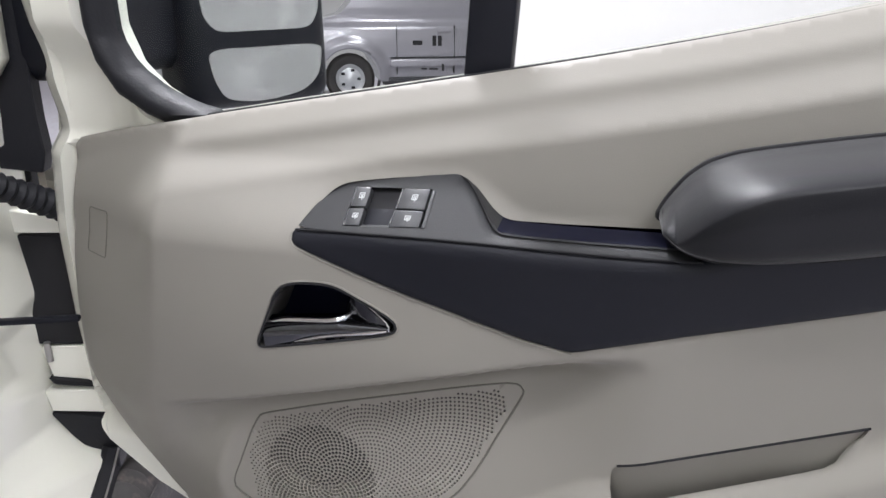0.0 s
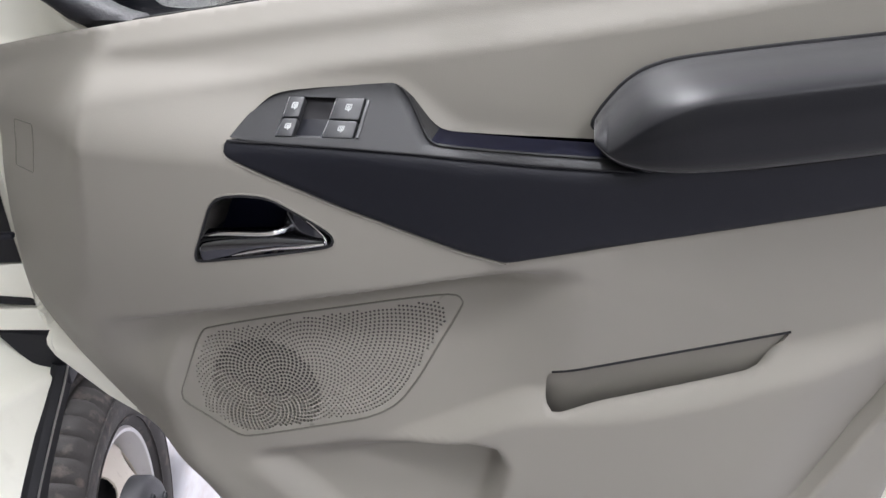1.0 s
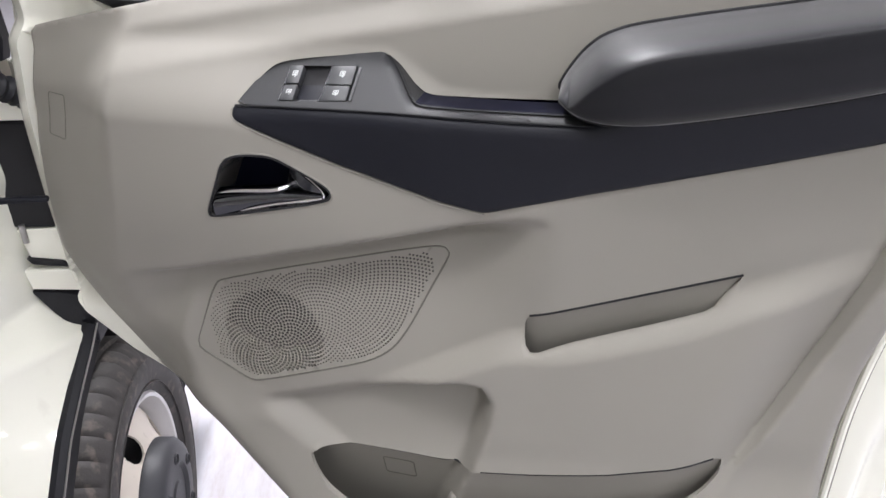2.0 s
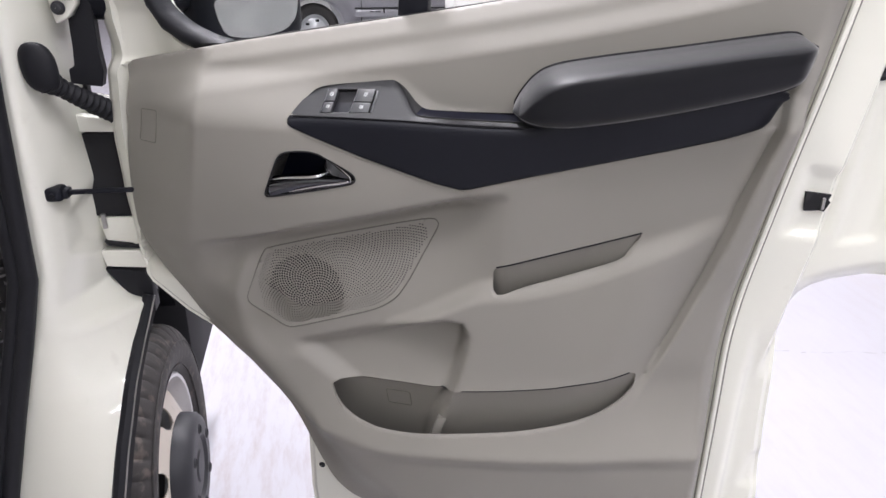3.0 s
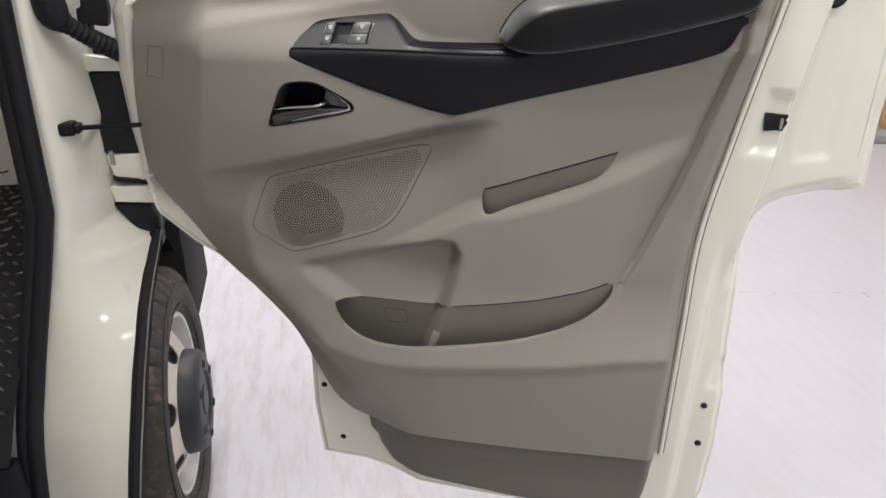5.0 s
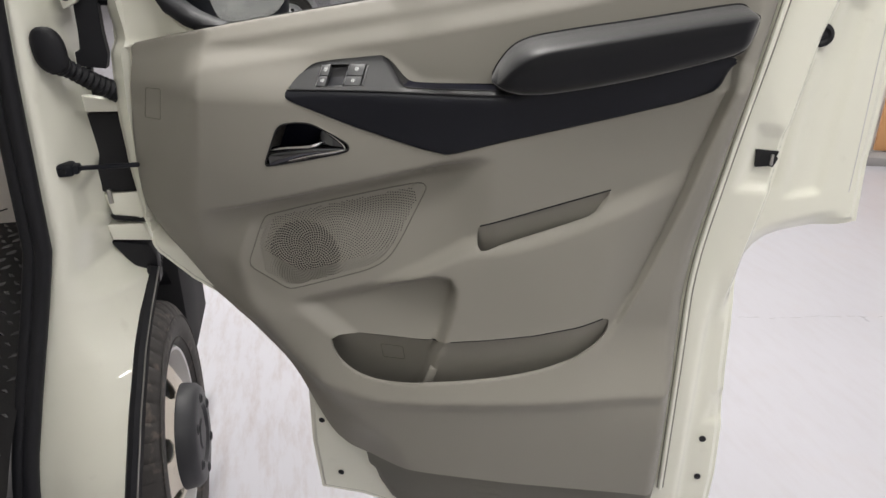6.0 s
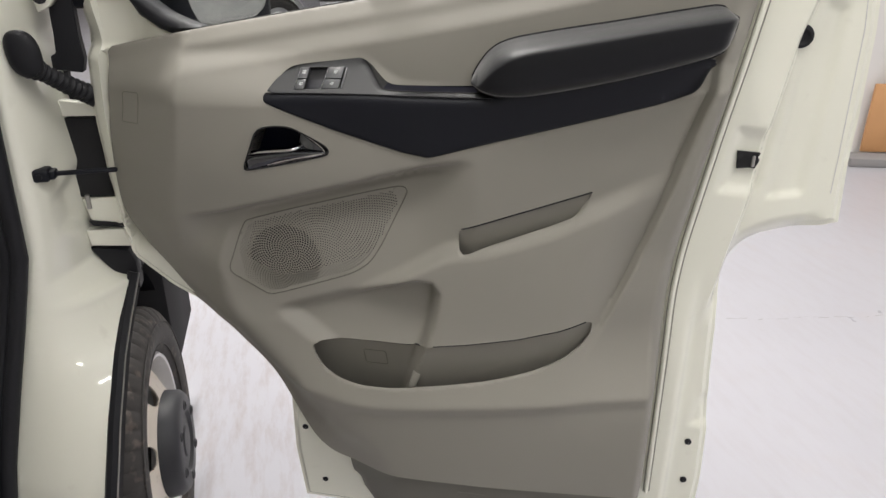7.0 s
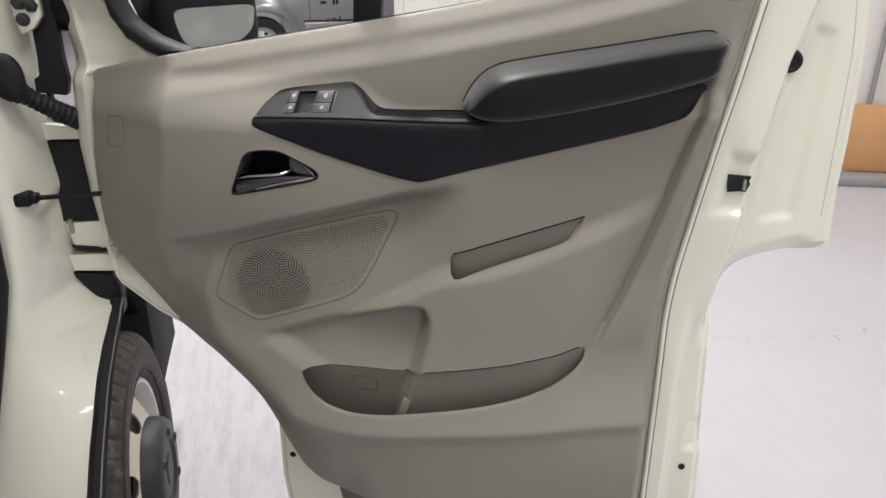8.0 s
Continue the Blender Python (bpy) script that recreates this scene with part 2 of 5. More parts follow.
def plate(outline, height, back, step=0.006, holes=(), rings=(), close=True, lips=()):
    """A pressed sheet in the plane of the door: outline in (x, z), height(x, z) towards the viewer, edges turned back to the height back.
    holes are cut out, lips are holes with a thin turned edge; rings are outlines along which the mesh gets its own edges."""
    pts, edges = [], []

    def loop(poly, closed=True):
        k = len(pts)
        pts.extend(poly)
        m = len(poly)
        edges.extend((k + i, k + (i + 1) % m) for i in range(m if closed else m - 1))

    out = resample(outline, step)
    loop(out)
    holes = [*holes, *lips]
    for h in holes:
        loop(resample(h, step))
    for r in rings:
        loop(resample(r, step))
    xs, zs = [p[0] for p in outline], [p[1] for p in outline]
    gx, gz = np.meshgrid(np.arange(min(xs), max(xs), step), np.arange(min(zs), max(zs), step * 0.87))
    gx = gx + (np.arange(gx.shape[0]) % 2)[:, None] * step / 2
    gx, gz = gx.ravel(), gz.ravel()
    keep = sd_poly(gx, gz, outline) < -0.45 * step
    for h in (*holes, *rings):
        keep &= np.abs(sd_poly(gx, gz, h)) > 0.45 * step
    pts.extend(zip(gx[keep], gz[keep]))
    vs, _, fs, *_ = delaunay_2d_cdt([Vector(p) for p in pts], edges, [], 0, 1e-6)
    vs = np.array([(v[0], v[1]) for v in vs])
    fs = np.array([f for f in fs if len(f) == 3])
    c = vs[fs].mean(1)
    ok = sd_poly(c[:, 0], c[:, 1], out) < 0
    for h in holes:
        ok &= sd_poly(c[:, 0], c[:, 1], h) > 0
    fs = fs[ok]
    hh = height(vs[:, 0], vs[:, 1])
    bm = bmesh.new()
    bv = [bm.verts.new((x, DOOR_Y - h, z)) for (x, z), h in zip(vs, hh)]
    for f in fs:
        bm.faces.new([bv[i] for i in f])
    for v in [v for v in bm.verts if not v.link_faces]:
        bm.verts.remove(v)
    if close:
        rim = [e for e in bm.edges if len(e.link_faces) == 1]
        low = {}
        for e in rim:
            for v in e.verts:
                if v not in low:
                    thin = any(abs(float(sd_poly(v.co.x, v.co.z, p))) < 3e-4 for p in lips)
                    low[v] = bm.verts.new((v.co.x, v.co.y + 0.005 if thin else DOOR_Y - (float(back(v.co.x, v.co.z)) if callable(back) else back), v.co.z))
        for e in rim:
            a, b = e.verts
            bm.faces.new((a, b, low[b], low[a]))
    return bm


def grid(bm, rows):
    vs = [[bm.verts.new(p) for p in r] for r in rows]
    for a, b in zip(vs, vs[1:]):
        for i in range(len(a) - 1):
            bm.faces.new((a[i], a[i + 1], b[i + 1], b[i]))
    return vs


# ---- outlines of the door, (x, z) ----
def sill(x):
    """Height of the upper edge of the trim."""
    x = np.asarray(x, float)
    return 1.4297 + 0.1774 * x + 0.084 * x ** 2 + 0.1395 * x ** 3


RIGHT_EDGE = [(0.40, 0.366), (0.585, 0.366), (0.72, 0.365), (0.853, 0.364), (0.965, 0.362), (1.044, 0.368), (1.157, 0.386), (1.255, 0.402), (1.337, 0.417), (1.413, 0.429), (1.472, 0.438), (1.56, 0.451)]   # x by z
TRIM_OUT = [(x, float(sill(x))) for x in np.linspace(-0.562, 0.449, 22)] + [(x, z) for z, x in RIGHT_EDGE[10:0:-1]] + [
            (0.355, 0.594), (0.08, 0.597), (-0.06, 0.599), (-0.113, 0.600), (-0.155, 0.600), (-0.182, 0.603), (-0.205, 0.612), (-0.235, 0.636), (-0.270, 0.681),
            (-0.317, 0.744), (-0.368, 0.803), (-0.408, 0.848), (-0.448, 0.886), (-0.487, 0.922), (-0.541, 0.984), (-0.562, 1.045), (-0.571, 1.10), (-0.573, 1.15), (-0.571, 1.20), (-0.566, 1.25), (-0.562, 1.30)]
# the trim and the kick panel together
TRIM_ALL = TRIM_OUT[:31] + [(0.366, 0.20), (-0.075, 0.20)] + TRIM_OUT[37:]
KICK_OUT = [(-0.178, 0.612), (-0.15, 0.620), (-0.06, 0.618), (0.09, 0.615), (0.30, 0.612), (0.360, 0.612), (0.366, 0.56), (0.366, 0.516), (0.349, 0.471), (0.326, 0.450), (0.292, 0.438), (0.252, 0.436),
            (0.179, 0.440), (-0.015, 0.463), (-0.100, 0.472), (-0.135, 0.482), (-0.160, 0.513), (-0.172, 0.56)]
CREST_LINE = [(-0.2541, 1.2852), (-0.2038, 1.2871), (-0.1467, 1.2887), (-0.0924, 1.2891), (-0.0408, 1.2886), (0.0089, 1.2886), (0.0798, 1.2895)]
WEDGE_OUT = [(-0.2585, 1.2815)] + CREST_LINE + [(0.105, 1.301), (0.246, 1.327), (0.354, 1.3485), (0.3695, 1.3440),
    (0.3675, 1.3275), (0.361, 1.308), (0.349, 1.298), (0.326, 1.2895), (0.3040, 1.2820), (0.2403, 1.2646), (0.1548, 1.2422), (0.0615, 1.2183),
    (-0.0119, 1.1969), (-0.0524, 1.2046), (-0.0964, 1.2170), (-0.1514, 1.2337), (-0.2061, 1.2530), (-0.2397, 1.2652), (-0.2559, 1.2715), (-0.2594, 1.2767)]
PLATE_TOP = [(-0.2536, 1.2866), (-0.2494, 1.2932), (-0.2418, 1.3034), (-0.2335, 1.3124), (-0.2267, 1.3180), (-0.2189, 1.3214), (-0.2076, 1.3237), (-0.1845, 1.3266), (-0.1616, 1.3289), (-0.1392, 1.3312), (-0.1236, 1.3323), (-0.1167, 1.3317)]
PLATE_LOW = [(x, z + 0.0008) for x, z in CREST_LINE[:0:-1]]
SWITCH_OUT = PLATE_TOP + [(-0.1112, 1.3290), (-0.1066, 1.3264), (-0.0987, 1.3194), (-0.0880, 1.3077), (-0.0772, 1.2985), (-0.0690, 1.2960), (-0.0580, 1.2950), (-0.0256, 1.2946), (0.0374, 1.2952), (0.080, 1.2958)] + PLATE_LOW
PULL_OUT = SWITCH_OUT[:-6] + [(0.078, 1.255), (-0.04, 1.240), (-0.13, 1.250), (-0.20, 1.270)]
ARM_OUT = [(0.0469, 1.3100), (0.0543, 1.3250), (0.0671, 1.3430), (0.0811, 1.3550), (0.1038, 1.3640), (0.1691, 1.3757), (0.2405, 1.3866), 
    (0.3088, 1.3984), (0.3650, 1.4078), (0.3780, 1.4070), (0.3850, 1.3990), (0.3845, 1.3868), (0.3800, 1.3690), (0.3700, 1.3520), 
    (0.3157, 1.3351), (0.2466, 1.3166), (0.1755, 1.3011), (0.1238, 1.2923), (0.0937, 1.2913), (0.0703, 1.2962), (0.0547, 1.3049)]
HANDLE_OUT = [(-0.2985, 1.1677), (-0.2989, 1.1749), (-0.2910, 1.1928), (-0.2826, 1.2118), (-0.2775, 1.2241), (-0.2707, 1.2322), (-0.2611, 1.2364), (-0.2440, 1.2387), (-0.2263, 1.2387),
    (-0.2150, 1.2360), (-0.2067, 1.2320), (-0.1846, 1.2209), (-0.1709, 1.2132), (-0.1644, 1.2079), (-0.1626, 1.2021), (-0.1648, 1.1971), (-0.1715, 1.1941), (-0.1970, 1.1876), (-0.2282, 1.1805), (-0.2601, 1.1739), (-0.2894, 1.1680)]
SPEAKER_OUT = [(-0.3229, 1.0705), (-0.3154, 1.0753), (-0.2416, 1.0966), (-0.1751, 1.1138), (-0.1116, 1.1302), (-0.0690, 1.1399), (-0.0570, 1.1398), (-0.0520, 1.1328), (-0.0566, 1.1217), (-0.0744, 1.0858), (-0.0929, 1.0468),
               (-0.1090, 1.0200), (-0.1189, 1.0087), (-0.1322, 0.9984), (-0.1525, 0.9877), (-0.2080, 0.9689), (-0.2585, 0.9527), (-0.2845, 0.9452), (-0.2953, 0.9467), (-0.3232, 0.9628), (-0.3547, 0.9805), (-0.3564, 0.9927), (-0.3469, 1.0161), (-0.3318, 1.0539)]
POCKET_1 = [(0.0303, 1.0749), (0.035, 1.081), (0.2275, 1.1493), (0.2238, 1.138), (0.2164, 1.1275), (0.2053, 1.1109), (0.176, 1.0964), (0.126, 1.0761), (0.073, 1.0554), (0.0398, 1.0409), (0.031, 1.050)]
POCKET_2 = [(-0.2165, 0.862), (-0.207, 0.868), (-0.180, 0.866), (-0.112, 0.864), (-0.056, 0.862), (-0.034, 0.866), (-0.017, 0.877), (0.048, 0.8874), (0.130, 0.904), (0.191, 0.9215),
            (0.234, 0.937), (0.2426, 0.936), (0.2438, 0.930), (0.2432, 0.9157), (0.2286, 0.895), (0.199, 0.873), (0.151, 0.850), (0.0787, 0.828), (0.004, 0.813),
            (-0.073, 0.800), (-0.1325, 0.799), (-0.173, 0.810), (-0.198, 0.8265), (-0.2113, 0.845)]
RECESS = [(-0.290, 0.918), (-0.1877, 0.9485), (-0.100, 0.975), (-0.0348, 0.990), (-0.0121, 0.9885), (-0.003, 0.972), (-0.0048, 0.946), (-0.0122, 0.914),
          (-0.020, 0.884), (-0.050, 0.79), (-0.230, 0.79), (-0.250, 0.872)]
RECESS_IN = RECESS[1:9] + [(-0.055, 0.78), (-0.09, 0.62), (-0.32, 0.62), (-0.32, 0.93)]
SHELL_OUT = [(-0.611, 1.42), (-0.606, 1.55), (-0.47, 1.86), (-0.43, 1.86), (-0.515, 1.56), (-0.515, 1.45), (-0.50, 1.41), (-0.473, 1.383), (-0.438, 1.364), (-0.395, 1.352), (-0.05, 1.405), (0.47, 1.50), (0.535, 1.56), (0.592, 1.56), (0.6, 1.445), (0.608, 1.371), (0.612, 1.249), (0.612, 1.179), (0.618, 1.082), (0.560, 1.065), (0.535, 1.058), (0.513, 1.051), (0.494, 1.041), (0.479, 1.027), (0.467, 1.007), (0.460, 0.982), (0.457, 0.95), (0.457, 0.905), (0.463, 0.793), (0.475, 0.671), (0.479, 0.565), (0.475, 0.433), (0.457, 0.36), (0.421, 0.333),
             (0.283, 0.368), (0.05, 0.383), (-0.09, 0.397), (-0.15, 0.428), (-0.20, 0.443), (-0.289, 0.45), (-0.300, 0.57), (-0.298, 0.70), (-0.34, 0.79), (-0.42, 0.872), (-0.50, 0.918), (-0.56, 0.968), (-0.595, 1.03), (-0.610, 1.12), (-0.613, 1.2)]
CREASE = [(0.80, 0.205), (0.928, 0.259), (1.006, 0.290), (1.087, 0.3175), (1.162, 0.338), (1.231, 0.3535), (1.299, 0.371), (1.36, 0.392), (1.6, 0.46)]   # x by z
FLAP = [(0.9, -0.46), (1.077, -0.430), (1.168, -0.408), (1.262, -0.394), (1.324, -0.400), (1.36, -0.398), (1.40, -0.39)]                         # x by z
FOLD = [(-0.40, 0.885), (-0.30, 0.823), (-0.261, 0.797), (-0.199, 0.775), (-0.117, 0.768), (-0.05, 0.773), (0.083, 0.790), (0.271, 0.814), (0.40, 0.830)]  # z by x
LEDGE = [(-0.50, 0.80), (-0.40, 0.862), (-0.34, 0.884), (-0.28, 0.903), (-0.18, 0.937), (-0.11, 0.975), (-0.072, 0.994), (-0.0466, 1.010), (-0.016, 1.030), (0.0074, 1.047), (0.03, 1.056), (0.073, 1.063), (0.126, 1.082), (0.176, 1.102), (0.215, 1.123), (0.30, 1.165), (0.40, 1.21)]  # z by x


POCKET_TOP = [(-0.30, 0.925), (-0.285, 0.906), (-0.245, 0.882), (-0.218, 0.868)] + POCKET_2[1:11]     # z by x
SILL_ROLL = [(-0.03, -0.103), (0.0, -0.058), (0.022, -0.036), (0.036, -0.031), (0.056, -0.014), (0.0615, -0.0115), (0.0640, -0.0122), (0.30, -0.0135)]
FLAP_ROLL = [(-0.03, -0.046), (0.0, -0.043), (0.022, -0.034), (0.040, -0.014), (0.068, 0.018), (0.085, 0.028), (0.11, 0.032), (0.13, 0.034)]
SLOPE_TOP = [(-0.60, 1.338), (-0.11, 1.338), (-0.06, 1.300), (0.10, 1.292), (0.37, 1.335)]        # z by x: the panel comes forward from here
SLOPE_LOW = [(-0.60, 1.268), (-0.25, 1.266), (-0.10, 1.226), (0.0, 1.198), (0.37, 1.300)]         # to here
RIDGE_L = [(0.80, -0.25), (0.86, -0.305), (0.89, -0.333), (0.917, -0.357), (0.955, -0.372), (0.994, -0.374), (1.03, -0.362), (1.067, -0.345), (1.12, -0.33)]   # x by z, before the grille
BROW = [(-0.45, 1.078), (-0.36, 1.092), (-0.245, 1.121), (-0.114, 1.156), (-0.02, 1.184), (0.03, 1.196)]   # z by x, over the grille
LEFT_FIELD = [(0.44, 0.0), (0.90, 0.0), (1.00, 0.010), (1.16, 0.034), (1.20, 0.036), (1.6, 0.036)]   # by z
LOW_FIELD = [(-0.50, 0.016), (-0.30, 0.022), (-0.10, 0.034), (0.0, 0.038), (0.10, 0.041), (0.30, 0.038)]          # by x


def soft_at(pts, v, w):
    """line_at with its corners rounded over the width w."""
    return sum(line_at(pts, v + w * k / 6) * (4 - abs(k)) for k in range(-3, 4)) / 16


def dish_floor(z):
    """The floor of the speaker dish leans out at its foot."""
    return 0.012 - 0.075 * (z - 0.978)


def mid_field(x, z):
    """The panel between the armrest and the ledge, with the dish of the speaker in it."""
    right = 0.021 + 0.13 * np.maximum(z - 1.06, 0) - 0.020 * np.clip((x - 0.05) / 0.3, 0, 1.2)
    m = step01(-0.12, 0.02, x)
    h = soft_at(LEFT_FIELD, z, 0.05) * (1 - m) + right * m
    k = step01(0.003, -0.009 - 0.006 * step01(-0.12, 0.0, x), z - soft_at(BROW, x, 0.02)) * step01(0.065, -0.058, x) * step01(-0.435, -0.36, x)
    groove = 0.005 * np.exp(-((z - soft_at(BROW, x, 0.02) + 0.011) / 0.0075) ** 2) * step01(0.04, -0.02, x) * step01(-0.37, -0.28, x)
    return h + (dish_floor(z) - h) * k - groove


def trim_base(x, z):
    """The large forms of the trim, with neither pockets nor recess."""
    d = sill(x) - z
    e = line_at(FLAP, z) - x                # beyond the crease beside the hinge
    m = step01(-0.002, 0.055 - 0.040 * step01(1.20, 1.32, z), e)
    top, low = soft_at(SLOPE_TOP, x, 0.03), soft_at(SLOPE_LOW, x, 0.03)
    s = np.clip((top - z) / (top - low), 0, 1)
    s = 0.5 * s + 0.5 * s * s * (3 - 2 * s)
    mid = mid_field(x, z)
    main = soft_at(SILL_ROLL, d, 0.003) * (1 - s) + mid * s
    h = main * (1 - m) + np.minimum(soft_at(FLAP_ROLL, d, 0.02), mid) * m
    turn = step01(1.12, 1.26, z)
    u = np.clip(e / 0.17, 0, 1.5)
    h = h - 0.108 * (u ** 1.5 * (1 - turn) + u ** 1.12 * turn) * (0.42 + 0.48 * step01(0.0, 0.10, d))
    # roll towards the lower front edge
    dd = -sd_poly(x, z, TRIM_ALL)
    h = h - 0.054 * np.clip(1 - dd / 0.15, 0, 1) ** 2.2 * (0.35 + 0.65 * step01(0.60, 0.78, z)) * step01(1.08, 0.93, z) * step01(0.1, -0.15, x)
    q = x - soft_at(RIDGE_L, z, 0.02)
    h = h + (0.0055 * np.exp(-(q / 0.013) ** 2) - 0.16 * np.clip(-q, 0, 0.05) * step01(0.02, 0.075, dd)) * step01(0.82, 0.90, z) * step01(1.085, 1.03, z)
    # field inside the slanted crease
    return h + 0.018 * step01(-0.006, 0.003, x - soft_at(CREASE, z, 0.05)) * step01(0.84, 0.98, z) * step01(1.42, 1.34, z) - 0.004 * np.exp(-((x - soft_at(CREASE, z, 0.05) + 0.0045) / 0.0028) ** 2) * step01(0.93, 0.99, z) * step01(1.36, 1.28, z)


def right_roll(x, z, h):
    """The trim turns back to the shell at its rear edge."""
    return h - (h + 0.03) * np.clip(1 - (line_at(RIGHT_EDGE, z) - x) / 0.028, 0, 1) ** 2


def low_field(x, z):
    """The panel below the ledge."""
    edge = 1 - (0.45 + 0.55 * step01(0.60, 0.78, z)) * step01(0.10, 0.0, -sd_poly(x, z, TRIM_ALL)) * step01(0.0, -0.10, x)
    dd = -sd_poly(x, z, TRIM_ALL)
    roll = 0.054 * np.clip(1 - dd / 0.15, 0, 1) ** 2.2 * (0.35 + 0.65 * step01(0.60, 0.78, z)) * step01(0.1, -0.15, x)
    return soft_at(LOW_FIELD, x, 0.05) * edge - roll, edge


def hollow_floor(z):
    """The floor of the hollow over the lower pocket."""
    return 0.006 - 0.10 * (z - 0.87)


def trim_height(x, z):
    base = trim_base(x, z)
    low, edge = low_field(x, z)
    ledge = step01(0.011, -0.012 - 0.014 * step01(-0.06, 0.05, x), z - soft_at(LEDGE, x, 0.03)) * (1 - (1 - step01(0.33, 0.22, x - 0.25 * (z - 1.05))) * step01(0.70, 1.0, z))
    h = base + (low - base) * ledge
    # the hollow runs out towards the front
    run = step01(0.0, 0.030, (x + 0.285) * 0.58 + (z - 0.912) * 0.81)
    inside = step01(0.008, -0.017, sd_poly(x, z, RECESS)) * run
    above = step01(-0.002, -0.0005, z - line_at(POCKET_TOP, x))
    h = h + (np.minimum(h, hollow_floor(z)) - h) * inside * above
    f = z - soft_at(FOLD, x, 0.06)
    front = sum(np.where(g > 0, 0.036 * np.clip(1 - g / 0.13, 0, 1) ** 1.8, 0.036 + 0.13 * g) for g in (f - 0.0015, f, f + 0.0015)) / 3 - 0.006 * step01(0.001, -0.026, f) * step01(-0.30, -0.20, x)
    return right_roll(x, z, h + front * edge * step01(0.96, 0.90, z))


def trim_surface(x, z):
    """The trim, with the run between grille, pocket and front edge blended smooth."""
    h = trim_height(x, z)
    w = step01(-0.13, -0.20, x) * step01(1.04, 0.96, z) * step01(0.002, 0.03, sd_poly(x, z, POCKET_2)) * step01(0.002, 0.025, sd_poly(x, z, SPEAKER_OUT)) * step01(0.0, 0.02, sd_poly(x, z, RECESS))
    ring = [(0.016 * math.cos(k * math.pi / 4), 0.016 * math.sin(k * math.pi / 4)) for k in range(8)] + [(0.008, 0.0), (-0.008, 0.0), (0.0, 0.008), (0.0, -0.008)]
    soft = (h + sum(trim_height(x + a, z + b) for a, b in ring)) / 13
    return h + (soft - h) * w


def pocket_1_back(x, z):
    """Back wall of the upper pocket: runs on from the trim above and leans away downwards."""
    top = line_at([(0.03, 1.079), (0.2275, 1.1493)], x)
    return trim_base(x, top) - 0.004 - 0.25 * np.clip(top - z, 0, 0.1) * (1 - 0.5 * step01(0.15, 0.23, x))


def pocket_2_back(x, z):
    top = line_at(POCKET_2[1:11], x)
    r = step01(0.006, -0.016, sd_poly(x, z, RECESS_IN))
    low = low_field(np.maximum(x, -0.05), np.maximum(top, 0.90))[0] - 0.012 * step01(0.18, 0.25, x)
    h = low * (1 - r) + hollow_floor(np.minimum(top, 0.87)) * r
    return h - 0.004 - 0.22 * np.clip(top - z, 0, 0.16)


# the line along which switch plate and armrest base meet: height by x, and z by x
CREST = [(-0.26, 0.030), (-0.20, 0.035), (-0.10, 0.043), (0.06, 0.051), (0.37, 0.049)]
CREST_Z = [(-0.254, 1.2850), (-0.20, 1.2871), (-0.147, 1.2887), (-0.04, 1.2887), (0.10, 1.2895)]


def plate_plane(x, z):
    return line_at(CREST, x) - 1.2 * (z - line_at(CREST_Z, x))


def at_door(x, z, h):
    return Vector((x, DOOR_Y - h, z))


# ---- the room ----
def slab(name, x0, x1, y0, y1, z0, z1, material, label):
    ob = new(name, finish(name, box_bm(x0, x1, y0, y1, z0, z1), material, smooth=False))
    return tagged(ob, label, name.split("_")[0], kind="structure")


RX0, RX1, RY0, RY1 = -12.0, 9.0, -13.0, 17.0
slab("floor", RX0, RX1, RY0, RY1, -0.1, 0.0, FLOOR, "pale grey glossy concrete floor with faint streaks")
slab("ceiling", RX0, RX1, RY0, RY1, CEIL, CEIL + 0.1, CEILING, "plain white ceiling")
slab("wall_north", RX0, RX1, RY1, RY1 + 0.15, 0, CEIL, WALL, "plain white painted wall")
slab("wall_south", RX0, RX1, RY0 - 0.15, RY0, 0, CEIL, WALL, "plain white painted wall")
slab("wall_west", RX0 - 0.15, RX0, RY0, RY1, 0, CEIL, WALL, "plain white painted wall")
slab("wall_east", RX1, RX1 + 0.15, RY0, RY1, 0, CEIL, WALL, "plain white painted wall")
slab("wall_partition", PART_X, RX1, 5.0, 5.15, 0, CEIL, WALL, "cream white painted partition wall")

bm = bmesh.new()
walk_x, walk_y = 1.0, 2.30
for k in range(34):
    nx, ny = walk_x + 0.022, walk_y + random.uniform(-0.009, 0.012)
    w = random.uniform(0.0, 0.002)
    q = [(walk_x, walk_y - w), (nx, ny - w), (nx, ny + 0.001), (walk_x, walk_y + 0.001)]
    if random.random() < 0.6:
        bm.faces.new([bm.verts.new((x, y, 0.001)) for x, y in q])
    walk_x, walk_y = nx, ny
tagged(part("floor_crack", bm, KERB, None, "thin dark crack in the concrete floor", smooth=False), category="crack", kind="structure")

LAMP = glow("lamp_diffuser", (1.0, 0.98, 0.94), 6.0)


def ceiling_lamp(m):
    t = thing("ceiling_light", m, "long white ceiling light with a glowing diffuser", "ceiling light", "rows of ceiling lights")
    part("housing", box_bm(-0.75, 0.75, -0.11, 0.11, -0.06, 0.0, 0.008), CEILING, t)
    part("diffuser", box_bm(-0.72, 0.72, -0.09, 0.09, -0.075, -0.055, 0.006), LAMP, t)
    return t


